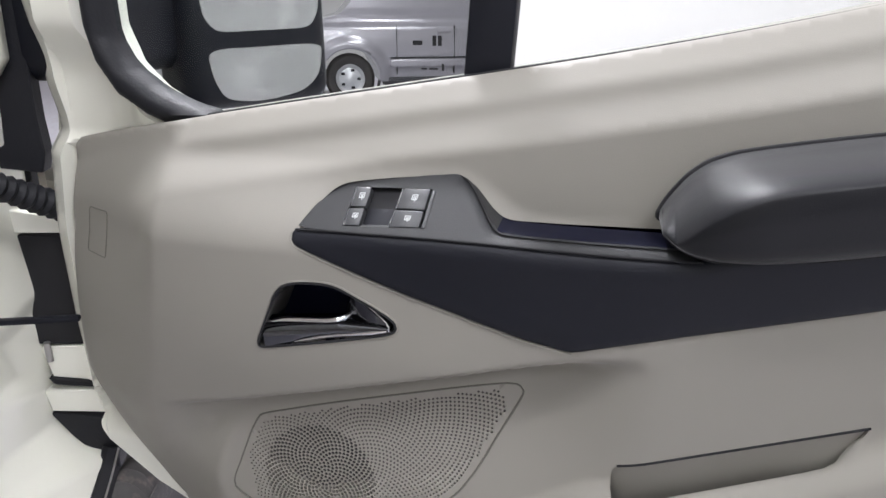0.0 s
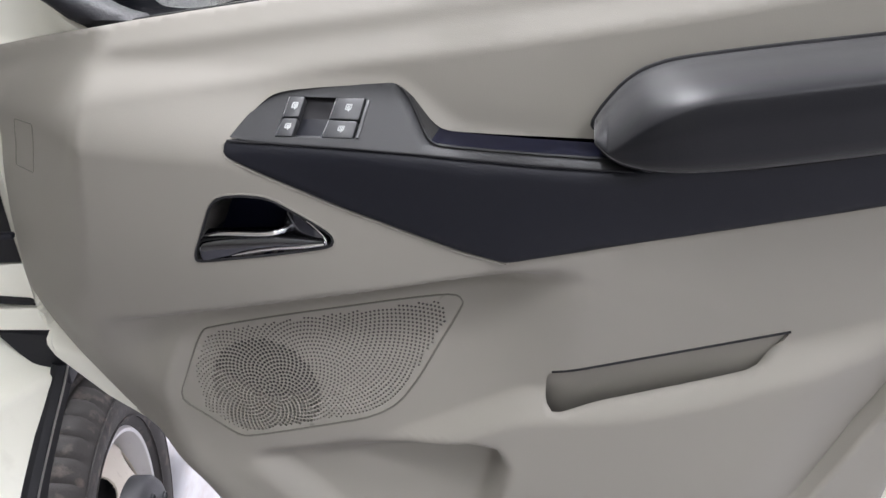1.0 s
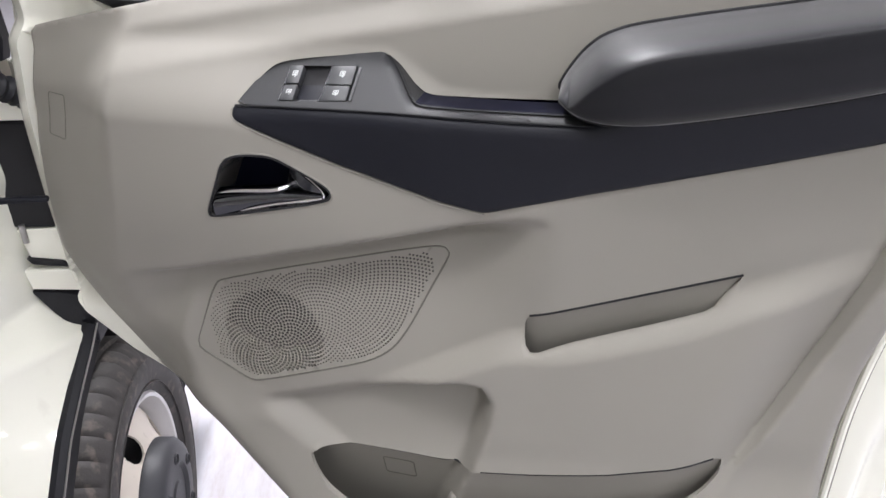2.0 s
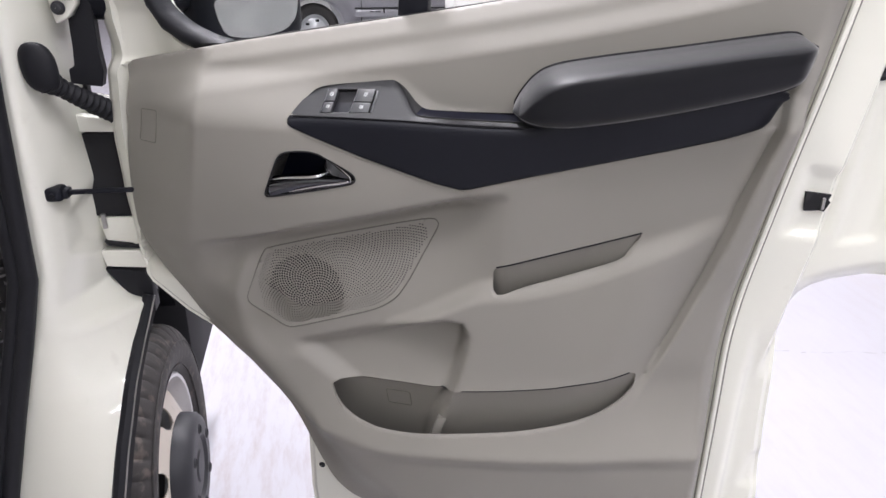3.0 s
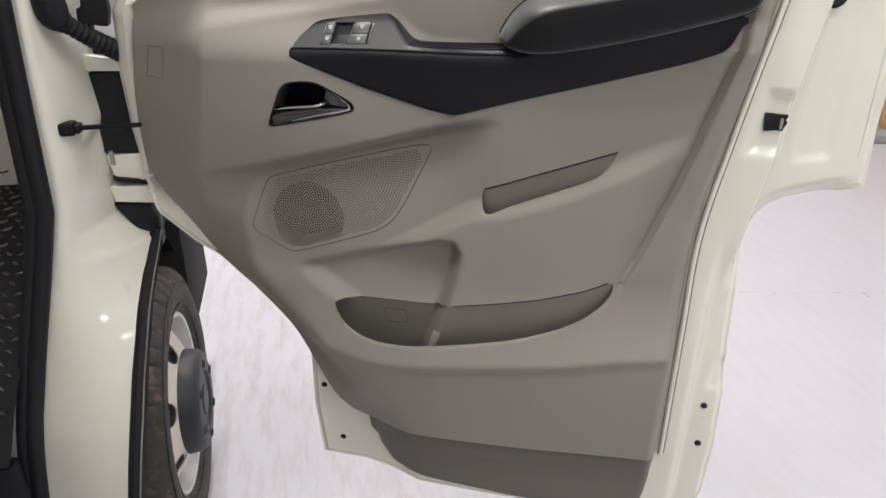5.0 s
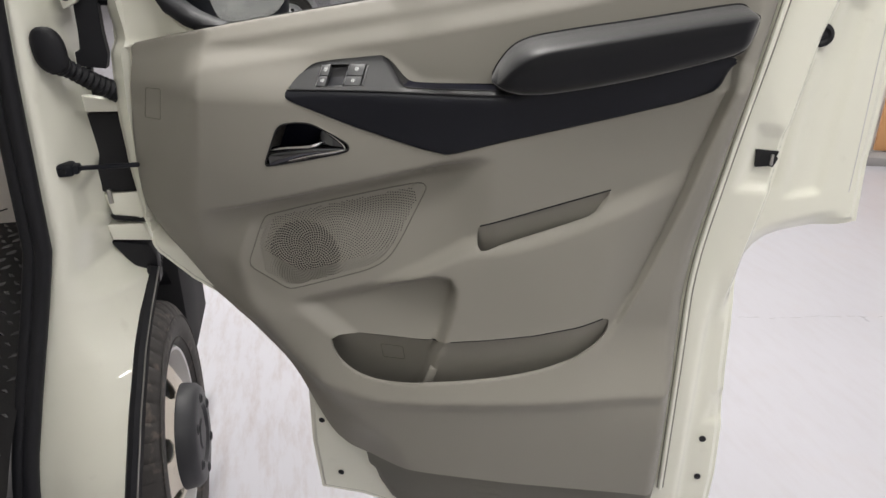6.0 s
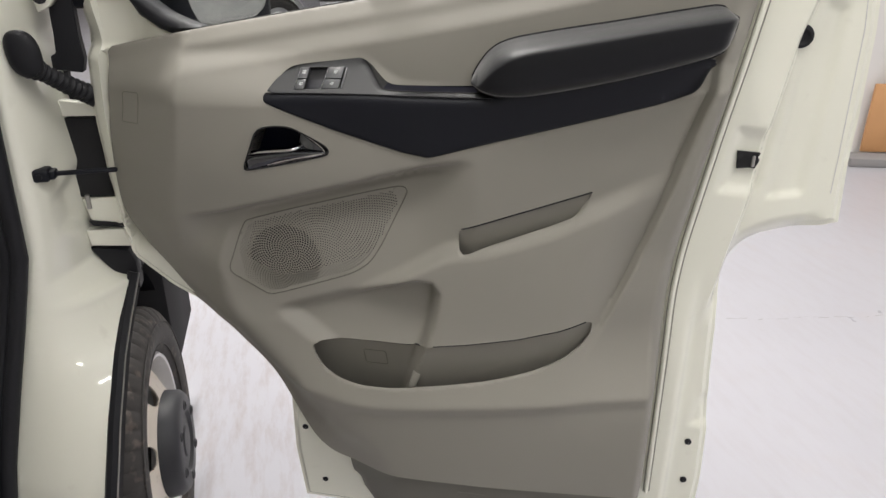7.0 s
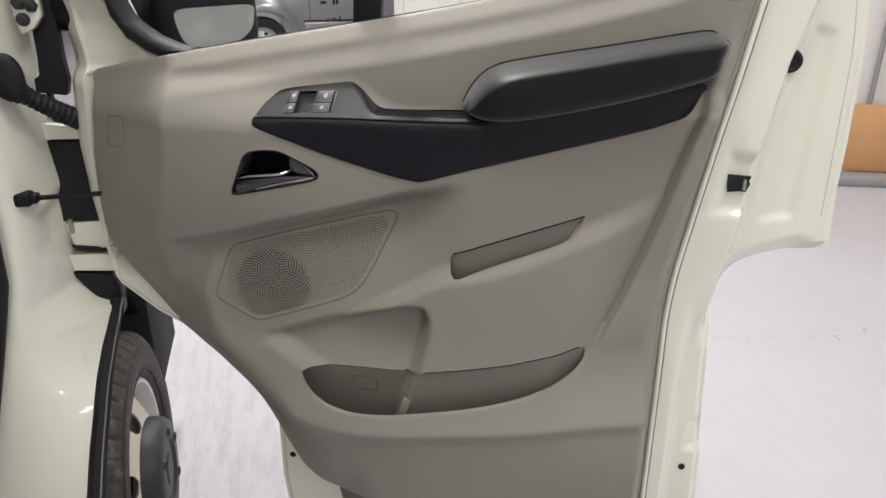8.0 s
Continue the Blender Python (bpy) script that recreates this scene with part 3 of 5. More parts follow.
# unseen lights, each placed and powered for the light it gives
first = None
for lx, ly, power in ((0.60, -0.85, 0.30), (2.2, -3.2, 0.50), (1.8, -0.9, 0.78), (-1.2, -1.0, 0.7), (2.6, 3.3, 0.6), (-1.1, 2.5, 2.8), (6.5, 0.6, 1.3), (4.2, -6.5, 1.0), (6.6, -10.0, 1.0), (-1.5, 7.5, 1.3), (-5.5, 7.5, 1.3), (-5.5, 12.5, 1.3), (-1.5, 12.5, 1.0)):
    m = pose(lx, ly, CEIL, 0, 0, 0 if lx == 0.60 else 90)
    first = ceiling_lamp(m) if first is None else (copy_thing(first, m), first)[1]
    area_lamp("ceiling_lamp", m @ pose(0, 0, -0.09), 1.44, 0.18, LAMP_W * power, (1.0, 0.985, 0.965))


# ---- the open door ----
door = thing("cab_door", None, "open white cab door with beige-grey moulded trim", "vehicle door")

part("trim_panel", plate(rounded(TRIM_OUT, 1), trim_surface, -0.11, 0.005, holes=[rounded(HANDLE_OUT, 1), rounded(SPEAKER_OUT, 1)], lips=[rounded(POCKET_1, 1), rounded(POCKET_2, 2), inset(rounded(PULL_OUT, 1), 0.0012)],
                         rings=[[(x - 0.006, z) for z, x in FLAP[1:5]] + [(x + 0.006, z) for z, x in FLAP[4:0:-1]], [(x - 0.002, z) for z, x in FLAP[1:5]] + [(x + 0.002, z) for z, x in FLAP[4:0:-1]], *[[(float(soft_at(CREASE, z, 0.05)) - a, z) for z in np.arange(0.93, 1.34, 0.008)] + [(float(soft_at(CREASE, z, 0.05)) + b, z) for z in np.arange(1.338, 0.929, -0.008)] for a, b in ((0.006, 0.003), (0.003, 0.0))],
                                [(x, float(soft_at(FOLD, x, 0.06)) - 0.002) for x in np.arange(-0.19, 0.36, 0.01)] + [(x, float(soft_at(FOLD, x, 0.06)) + 0.002) for x in np.arange(0.35, -0.191, -0.01)],
                                [(x, float(sill(x)) - 0.0640) for x in np.arange(-0.04, 0.40, 0.02)] + [(x, float(sill(x)) - 0.0600) for x in np.arange(0.38, -0.041, -0.02)]]),
     TRIM, door, "beige-grey moulded plastic trim with two pockets", sharp=75)
part("pocket_back", plate([(0.022, 1.078), (0.034, 1.086), (0.2315, 1.155), (0.245, 1.15), (0.24, 1.10), (0.20, 1.06), (0.10, 1.00), (0.015, 0.96)], pocket_1_back, -0.10, 0.006, close=False), TRIM, door)
part("pocket_back", plate([(-0.27, 0.858), (-0.215, 0.874)] + [(x, z + 0.006) for x, z in POCKET_2[2:10]] + [(0.265, 0.938), (0.26, 0.83), (0.20, 0.73), (0.05, 0.68), (-0.12, 0.66), (-0.27, 0.68)], pocket_2_back, -0.12, 0.006, close=False), TRIM, door)
part("kick_panel", plate(rounded(KICK_OUT, 1), lambda x, z: trim_height(x, np.maximum(z, 0.52)) - 0.006 - 0.018 * np.clip(1 + sd_poly(x, z, KICK_OUT) / 0.025, 0, 1) ** 2 * step01(0.57, 0.53, z), -0.06, 0.005),
     TRIM_DARK, door, "darker grey grained kick panel")


SHELL_FOLD = [(0.93, 0.435), (1.02, 0.448), (1.10, 0.462), (1.15, 0.470), (1.215, 0.475), (1.363, 0.497), (1.45, 0.52), (1.50, 0.53)]   # x by z


def shell_height(x, z):
    h = np.full(np.shape(x), -0.045)
    fold = line_at([(0.86, 0.425)] + SHELL_FOLD + [(1.6, 0.55)], z)
    h = h - 0.030 * step01(-0.002, 0.014, x - fold) * step01(0.88, 0.98, z)
    h = h - 0.018 * step01(0.0, 0.02, x - 0.405) * step01(1.02, 0.86, z)
    # pressed fields in the flange and a cup round the latch
    h = h - 0.006 * step01(0.007, -0.007, sd_poly(x, z, [(0.505, 1.12), (0.552, 1.13), (0.562, 1.40), (0.535, 1.41), (0.515, 1.33)]))
    h = h - 0.010 * step01(0.012, -0.012, sd_poly(x, z, [(0.425, 1.14), (0.48, 1.14), (0.485, 1.225), (0.44, 1.23)]))
    # turned edge
    d = -sd_poly(x, z, SHELL_OUT)
    round_off = step01(0.600, 0.555, x) * step01(0.44, 0.47, x) * step01(1.13, 1.09, z) * step01(0.92, 1.0, z)
    h = h - 0.006 * step01(0.012, 0.005, d) * (1 - round_off) - 0.026 * np.clip(1 - d / 0.030, 0, 1) ** 1.4 * round_off
    h = h - 0.022 * step01(1.31, 1.34, z) * step01(-0.35, -0.40, x)
    # the strip beside the hinge: deep behind the trim, then a folded flange
    high = step01(1.22, 1.32, z)
    inner = step01(-0.5752, -0.5718, x) * step01(0.98, 1.03, z)
    h = h - 0.028 * step01(-0.45, -0.52, x) * step01(1.46, 1.40, z) * high * inner
    h = h - (0.060 - 0.040 * high) * step01(0.002, 0.014, sill(x) - z) * step01(-0.42, -0.47, x) * inner
    h = h - (0.017 + 0.010 * high * step01(1.40, 1.345, z)) * step01(-0.5718, -0.5752, x) * step01(1.50, 1.40, z)
    h = h - 0.023 * np.clip((-0.5755 - x) / 0.036, 0, 1) * step01(0.98, 1.05, z)
    # pressed step in the lower rear edge
    h = h - 0.007 * step01(0.010, -0.010, sd_poly(x, z, [(0.447, 0.690), (0.50, 0.690), (0.50, 0.750), (0.452, 0.750)]))
    return h


shell = part("inner_shell", plate(SHELL_OUT, shell_height, -0.14, 0.006, holes=[inset(TRIM_OUT[:31] + KICK_OUT[7:18] + TRIM_OUT[37:], 0.035)], rings=[inset(SHELL_OUT, 0.005), inset(SHELL_OUT, 0.0085), inset(SHELL_OUT, 0.012), [(-0.5718, 1.05), (-0.5718, 1.56), (-0.5752, 1.56), (-0.5752, 1.05)],
      *[[(x + p, z) for z, x in SHELL_FOLD] + [(x + q, z) for z, x in SHELL_FOLD[::-1]] for p, q in ((-0.002, 0.014), (0.002, 0.010))]]), PAINT, door, "glossy white painted steel door shell", sharp=35)
bm = bmesh.new()
bv = [bm.verts.new((x, DOOR_Y + 0.140, z)) for x, z in SHELL_OUT]
bm.faces.new(bv)
part("outer_skin", bmesh.ops.solidify(bm, geom=bm.faces[:], thickness=0.006) and bm, PAINT, door, smooth=False)

# weatherstrip beside the trim
edge = [(x + 0.006, z) for z, x in RIGHT_EDGE[11:0:-1]] + [(0.372, 0.55)]
for name, off, h, r, m, text in (("seam", 0.000, -0.034, 0.0010, GREY_SEAM, "narrow grey seam"), ("sealing_strip", 0.005, -0.033, 0.0042, PAINT, "white beaded sealing strip"), ("seam", 0.0110, -0.036, 0.0010, GREY_SEAM, "narrow grey seam")):
    part(name, tube(bmesh.new(), [at_door(x + off, z, h) for x, z in rounded(edge, 2, False)], r, 8), m, door, text)


# dark lower half of the armrest, flush with the trim round it
def band(poly, n=400):
    """Lower and upper height of a closed outline for steps along x."""
    p = np.array(poly)
    xs = np.linspace(p[:, 0].min() + 1e-4, p[:, 0].max() - 1e-4, n)
    lo, hi = np.full(n, 9.0), np.full(n, -9.0)
    for (ax, az), (bx, bz) in zip(p, np.roll(p, -1, 0)):
        if ax != bx:
            t = (xs - ax) / (bx - ax)
            zz = az + (bz - az) * t
            on = (t >= 0) & (t <= 1)
            lo, hi = np.where(on, np.minimum(lo, zz), lo), np.where(on, np.maximum(hi, zz), hi)
    return xs, lo, hi


WEDGE_SOFT = rounded(WEDGE_OUT, 1)
WEDGE_BAND = band(WEDGE_SOFT)


def wedge_height(x, z):
    lo, hi = np.interp(x, WEDGE_BAND[0], WEDGE_BAND[1]), np.interp(x, WEDGE_BAND[0], WEDGE_BAND[2])
    foot, top = trim_base(x, lo) + 0.003, line_at(CREST, x) + 0.0045
    u = np.clip((z - lo) / np.maximum(hi - 0.007 - lo, 0.004), 0, 1)
    h = foot + (top - foot) * u - 40.0 * np.clip(z - (hi - 0.013), 0, 0.013) ** 2 * step01(0.16, 0.07, x)
    d = -sd_poly(x, z, WEDGE_OUT)
    return h - 0.004 * np.clip(1 - d / 0.004, 0, 1) ** 2 * step01(0.004, 0.008, hi - z)


part("armrest_base", plate(WEDGE_SOFT, wedge_height, -0.01, 0.005, rings=[inset(WEDGE_SOFT, 0.002), inset(WEDGE_SOFT, 0.0045)]), BLACK_SOFT, door, "matt black wedge-shaped armrest base", sharp=85)
bead = [(-0.2550, 1.2860), (-0.2596, 1.2815)] + WEDGE_OUT[:20:-1] + [(-0.0119, 1.1969)]
part("armrest_bead", tube(bmesh.new(), [at_door(x, z - 0.0008, float(trim_base(np.array([x]), np.array([z]))[0]) + 0.0004) for x, z in resample(bead, 0.006, False)], 0.0010, 6), TRIM, door, "thin pale bead along the armrest base")


# switch plate that runs into the pull pocket
RIM = [(-0.1104, 1.3290), (-0.1009, 1.3215), (-0.0918, 1.3110), (-0.0834, 1.3012), (-0.0779, 1.2968), (-0.0706, 1.2948), (-0.0422, 1.2943), (0.0077, 1.2944), (0.0798, 1.2952)]
PLATE_OUT = rounded(PLATE_TOP + RIM + PLATE_LOW, 1)
SCOOP = [(x - 0.001, z - 0.0004) for x, z in RIM] + [(0.09, 1.36), (-0.10, 1.36)]
LEANS = math.hypot(1, 1.2)


def switch_height(x, z):
    h = plate_plane(x, z)
    return h - 0.006 * np.clip(1 - sd_poly(x, z, SCOOP) / 0.007, 0, 1.4) ** 2 * step01(0.002, 0.006, z - line_at(CREST_Z, x))


# pocket walls near-black: the shade inside is put into their colour
bm = bmesh.new()
ring = inset(resample(rounded(PULL_OUT, 1), 0.006), 0.002)
grid(bm, [[at_door(x, z, min(-0.016, float(plate_plane(x, z)) - 0.008)) for x, z in ring + ring[:1]], [at_door(x, z, -0.06) for x, z in ring + ring[:1]]])
part("scoop_wall", bm, BLACK_GLOSS, door)
# the side of the plate falls away into the pocket
def scoop_side(line, material):
    bm, rows = bmesh.new(), []
    side = resample(line, 0.003, False)
    for (x0, z0), (x1, z1), (x2, z2) in zip([side[0]] + side[:-1], side, side[1:] + [side[-1]]):
        n = Vector((z0 - z2, x2 - x0)).normalized()
        row = []
        for u, v in ((-0.001, -0.0005), (0.001, 0.0015), (0.003, 0.005), (0.006, 0.012), (0.010, 0.024), (0.014, 0.040)):
            u = u * min(1.0, max(0.06, (-0.055 - x1) / 0.03)) if u > 0 else u
            while u > 0 and float(sd_poly(x1 + n.x * u, z1 + n.y * u, PULL_OUT)) > -0.0015:
                u -= 0.0005
            row.append(at_door(x1 + n.x * u, z1 + n.y * u, float(plate_plane(x1, z1)) - 0.004 - v))
        rows.append(row)
    grid(bm, rows)
    part("scoop_side", bm, material, door)


scoop_side(RIM[:5], BLACK_PLATE)
# lower stretch of the side darkened in colour for the pocket's shade
scoop_side(RIM[4:], BLACK_GLOSS)
part("scoop_back", plate(rounded(PULL_OUT, 1), lambda x, z: np.full(np.shape(x), -0.045), -0.06, 0.02, close=False), BLACK_GLOSS, door)
part("plate_seam", tube(bmesh.new(), [at_door(x, z + 0.0002, float(plate_plane(x, z)) + 0.0004) for x, z in resample(CREST_LINE, 0.01, False)], 0.0010, 6), GAP, door)
TRAY = [(-0.2085, 1.3176), (-0.1375, 1.3208), (-0.1396, 1.2950), (-0.2112, 1.2908)]
switch_plate = part("switch_plate", plate(PLATE_OUT, switch_height, lambda x, z: plate_plane(x, z) - (0.0015 if abs(float(sd_poly(x, z, SCOOP))) < 0.003 else 0.012), 0.003, holes=[TRAY]), BLACK_PLATE, door, "dark grey grained switch plate", sharp=38)
part("tray", plate(inset(TRAY, -0.002), lambda x, z: plate_plane(x, z) - 0.008, lambda x, z: plate_plane(x, z) - 0.012, 0.01), GAP, switch_plate)


def off_plate(x, z, k):
    """A point at the distance k from the face of the switch plate."""
    return at_door(x, z + 1.2 / LEANS * k, float(plate_plane(x, z)) + k / LEANS)


def on_plate(corners, low, high, bevel=0.0, bm=None, dish=0.0):
    """A block with four corners (x, z) on the plate, between two distances from it; dish sinks its lower edge."""
    bm = bm or bmesh.new()
    a = [bm.verts.new(off_plate(x, z, low)) for x, z in corners]
    b = [bm.verts.new(off_plate(x, z, high - (dish if i > 1 else 0.0))) for i, (x, z) in enumerate(corners)]
    faces = [bm.faces.new(b), bm.faces.new(a[::-1])] + [bm.faces.new((a[i], a[(i + 1) % 4], b[(i + 1) % 4], b[i])) for i in range(4)]
    if bevel:
        bmesh.ops.bevel(bm, geom=list({e for f in faces for e in f.edges}), offset=bevel, segments=2, affect="EDGES", profile=0.5)
    return bm


def switch(corners, dish):
    """One window switch: a bevelled rocker with a bright edge and a small white sign."""
    s = part("switch", on_plate(corners, -0.006, 0.0022, 0.0011, dish=dish), SWITCH, door, "dark grey window switch with a white sign")
    (ax, az), (bx, bz), (cx, cz), (ex, ez) = corners
    part("bright_edge", on_plate([(ax - 0.0009, az), (ax + 0.0002, az), (ex + 0.0002, ez), (ex - 0.0009, ez)], -0.004, 0.0014 - dish / 2), CHROME, s)
    bm = bmesh.new()

    def at(u, v):
        return (ax + (bx - ax) * u + (ex - ax) * v, az + (bz - az) * u + (ez - az) * v)

    def bar(u0, u1, v0, v1):
        on_plate([at(u0, v0), at(u1, v0), at(u1, v1), at(u0, v1)], 0.0, 0.0025 - dish * 0.45, bm=bm)

    m = 0.0026 / (bx - ax)
    for u0, u1, v0, v1 in ((-1, -0.7, 0.30, 0.58), (0.7, 1, 0.30, 0.58), (-1, 1, 0.30, 0.34), (-1, 1, 0.54, 0.58), (-0.35, -0.05, 0.36, 0.52), (0.15, 0.45, 0.36, 0.66)):
        bar(0.54 + u0 * m, 0.54 + u1 * m, v0, v1)
    part("sign", bm, ICON, s, smooth=False)


switch([(-0.2071, 1.3169), (-0.1930, 1.3176), (-0.1940, 1.3045), (-0.2081, 1.3037)], 0.0006)
switch([(-0.2083, 1.3025), (-0.1942, 1.3033), (-0.1958, 1.2924), (-0.2098, 1.2916)], 0.0016)
switch([(-0.1640, 1.3186), (-0.1392, 1.3199), (-0.1408, 1.3062), (-0.1660, 1.3053)], 0.0006)
switch([(-0.1662, 1.3042), (-0.1410, 1.3050), (-0.1426, 1.2950), (-0.1690, 1.2934)], 0.0016)
part("divider", on_plate([(-0.1915, 1.3178), (-0.1668, 1.3190), (-0.1712, 1.2936), (-0.1945, 1.2924)], -0.012, -0.0065, 0.001, dish=-0.003), BLACK_SOFT, switch_plate)
# lit bevel of the tray: a paler plastic stands in for the light
part("tray_lip", on_plate([(-0.1378, 1.3195), (-0.1345, 1.3195), (-0.1372, 1.2950), (-0.1404, 1.2950)], -0.003, 0.0010, 0.0006), SWITCH, switch_plate, "bevel beside the switches, the light on it put into its colour")
# padded armrest
RIDGE = [(0.0425, 1.2960), (0.0621, 1.3088), (0.0731, 1.3227), (0.0888, 1.3356), (0.1043, 1.3451), (0.1199, 1.3507), (0.1355, 1.3541), (0.2028, 1.3664), (0.268, 1.3787), (0.3232, 1.3888), (0.391, 1.3990)]


ARM_SOFT = rounded(ARM_OUT, 2)
ARM_BAND = band(ARM_SOFT)


def arm_shape(x, z):
    lo, hi = np.interp(x, ARM_BAND[0], ARM_BAND[1]), np.interp(x, ARM_BAND[0], ARM_BAND[2])
    r = np.clip(soft_at(RIDGE, x, 0.02), lo + 0.003, hi - 0.003)
    a, b = np.clip((x - 0.047) / 0.075, 0, 1), np.clip((0.387 - x) / 0.024, 0, 1)
    top = 0.038 + 0.046 * np.sqrt(1 - (1 - a) ** 2) * np.sqrt(1 - (1 - b) ** 2)
    up, down = np.clip((z - r) / (hi - r), 0, 1), np.clip((r - z) / (r - lo), 0, 1)
    over = top - (hi - r) * 0.80 * up - (top - 0.004 - (hi - r) * 0.80) * up ** 2.6
    under = top + (0.0012 * (1 - np.clip(1 - down / 0.25, 0, 1) ** 2) - 0.014 * np.clip(down - 0.25, 0, 1)) * np.clip(a * 1.5, 0, 1) - (top - 0.050) * 0.75 * np.clip((down - 0.80) / 0.20, 0, 1) ** 2
    return np.where(z > r, over, under)


def arm_height(x, z):
    return sum(arm_shape(x, z + 0.0007 * k) * (4 - abs(k)) for k in range(-3, 4)) / 16


def arm_pad():
    """The padding as a grid: sections across, each from the lower edge over the ridge to the back edge."""
    bm, rows = bmesh.new(), []
    span = 0.5 - 0.5 * np.cos(np.linspace(0.0, math.pi, 150))
    for x in ARM_BAND[0][0] + 0.0008 + (ARM_BAND[0][-1] - ARM_BAND[0][0] - 0.0018) * span:
        lo, hi = float(np.interp(x, ARM_BAND[0], ARM_BAND[1])), float(np.interp(x, ARM_BAND[0], ARM_BAND[2]))
        r = min(max(float(soft_at(RIDGE, x, 0.02)), lo + 0.003), hi - 0.003)
        zs = [lo + (r - lo) * (1 - (1 - v) ** 1.8) for v in np.linspace(0, 1, 14)] + [r + (hi - r) * v ** 1.5 for v in np.linspace(0.06, 1, 14)]
        sec = [(x, lo, -0.01)] + [(x, z, float(arm_height(np.array([x]), np.array([min(max(z, lo + 0.0005), hi - 0.0005)]))[0])) for z in zs] + [(x, hi, -0.01)]
        rows.append([at_door(*p) for p in sec])
    vs = grid(bm, rows)
    bm.faces.new(vs[0])
    bm.faces.new(vs[-1])
    return bm


part("armrest_pad", arm_pad(), BLACK_PAD, door, "black padded armrest with rounded ends", sharp=50)
# black tube drawn for the gap and for the shadow under the pad
part("armrest_seam", tube(bmesh.new(), [at_door(x, z, 0.0515 if z < line_at(RIDGE, x) else 0.002) for x, z in resample(ARM_SOFT + ARM_SOFT[:1], 0.004)], 0.0022, 6), GAP, door, "black strip for the gap and shadow line round the armrest")

# inner handle
cup = part("handle_cup", plate(rounded([(x, z) for x, z in HANDLE_OUT], 1), lambda x, z: np.full(np.shape(x), -0.02), 0.031, 0.01), BLACK_GLOSS, door, "deep glossy black handle cup")
for name, r, off, up, m, text in (("handle_rim", 0.0013, 0.0008, 0.0, GAP, ""), ("handle_bead", 0.0012, -0.0012, -0.0004, TRIM, "thin pale bead round the handle opening")):
    rim = rounded(inset(HANDLE_OUT, off), 1)
    part(name, tube(bmesh.new(), [at_door(x, z, float(trim_height(np.array([x]), np.array([z]))[0]) + up) for x, z in resample(rim + rim[:1], 0.006)], r, 6), m, door, text)
LEVER_BAR = [(-0.2968, 1.1718), (-0.2935, 1.1923), (-0.2904, 1.1952), (-0.2587, 1.1990), (-0.2277, 1.2022), (-0.2186, 1.2036), (-0.2133, 1.2028), (-0.1805, 1.2025), (-0.1696, 1.2020), (-0.1680, 1.1985), (-0.1779, 1.1938), (-0.2178, 1.1845), (-0.2623, 1.1752), (-0.2922, 1.1697)]
LEVER_ROOT = [(-0.2187, 1.2047), (-0.2150, 1.2157), (-0.2115, 1.2254), (-0.2065, 1.2272), (-0.1965, 1.2218), (-0.1826, 1.2140), (-0.1715, 1.2068), (-0.1690, 1.2020), (-0.1700, 1.1990), (-0.2174, 1.1990)]
BAR_BAND = band(rounded(LEVER_BAR, 2))


def bar_height(x, z):
    lo, hi = np.interp(x, BAR_BAND[0], BAR_BAND[1]), np.interp(x, BAR_BAND[0], BAR_BAND[2])
    u = (z - lo) / np.maximum(hi - lo, 1e-4)
    # rolls up at the top; the lower face rolls under towards the root
    w, low = hi - lo, line_at([(-0.29, 0.1), (-0.262, 0.25), (-0.235, 0.8), (-0.20, 1.0)], x)
    h = 0.037 - 2.0 * w * np.clip(u - 0.45, 0, 1) ** 2 - 2.2 * w * low * np.clip(0.55 - u, 0, 1) ** 2
    return h - 0.010 * step01(-0.290, -0.302, x)


part("handle_lever", plate(rounded(LEVER_BAR, 2), bar_height, 0.018, 0.0012), DARK_REFLECTION, door, "chrome pull handle, the dark it mirrors put into its colour", sharp=60)
# bright reflections on the lever, added as separate chrome strips
for line, r in (([(-0.2915, 1.1915), (-0.275, 1.1950), (-0.250, 1.1975), (-0.228, 1.1997), (-0.214, 1.2030), (-0.205, 1.2085)], 0.0030), ([(-0.262, 1.1772), (-0.245, 1.1815), (-0.220, 1.1878), (-0.195, 1.1935), (-0.172, 1.1985)], 0.0024)):
    line = resample(rounded(line, 2, False), 0.003, False)
    part("reflection_streak", tube(bmesh.new(), [at_door(x, z, float(bar_height(np.array([x]), np.array([z]))[0]) - 0.0006) for x, z in line], [r * min(1.0, 0.25 + 4 * k / len(line), 0.25 + 4 * (1 - k / len(line))) for k in range(len(line))], 10), CHROME, door, "chrome strip standing in for a bright reflection")
ROOT_SOFT = rounded(LEVER_ROOT, 2)
part("handle_root", plate(ROOT_SOFT, lambda x, z: 0.036 + 0.32 * (x + 0.169) - 6.0 * (x + 0.192) ** 2 - 0.0035 * np.clip(1 + sd_poly(x, z, ROOT_SOFT) / 0.003, 0, 1), 0.0, 0.0022, rings=[inset(ROOT_SOFT, 0.003), inset(ROOT_SOFT, 0.007)]), DARK_REFLECTION, door, "chrome handle root, the dark it mirrors put into its colour", sharp=30)

# the highlight along the root's edge, added as a chrome strip
part("root_edge", tube(bmesh.new(), [at_door(x, z, 0.0365 + 0.32 * (x + 0.169)) for x, z in ((-0.2105, 1.2262), (-0.2065, 1.2266), (-0.1965, 1.2214), (-0.1826, 1.2137), (-0.1718, 1.2066), (-0.1694, 1.2022), (-0.1700, 1.1985))], 0.0010, 8), CHROME, door, "thin chrome strip for the highlight along the handle root")

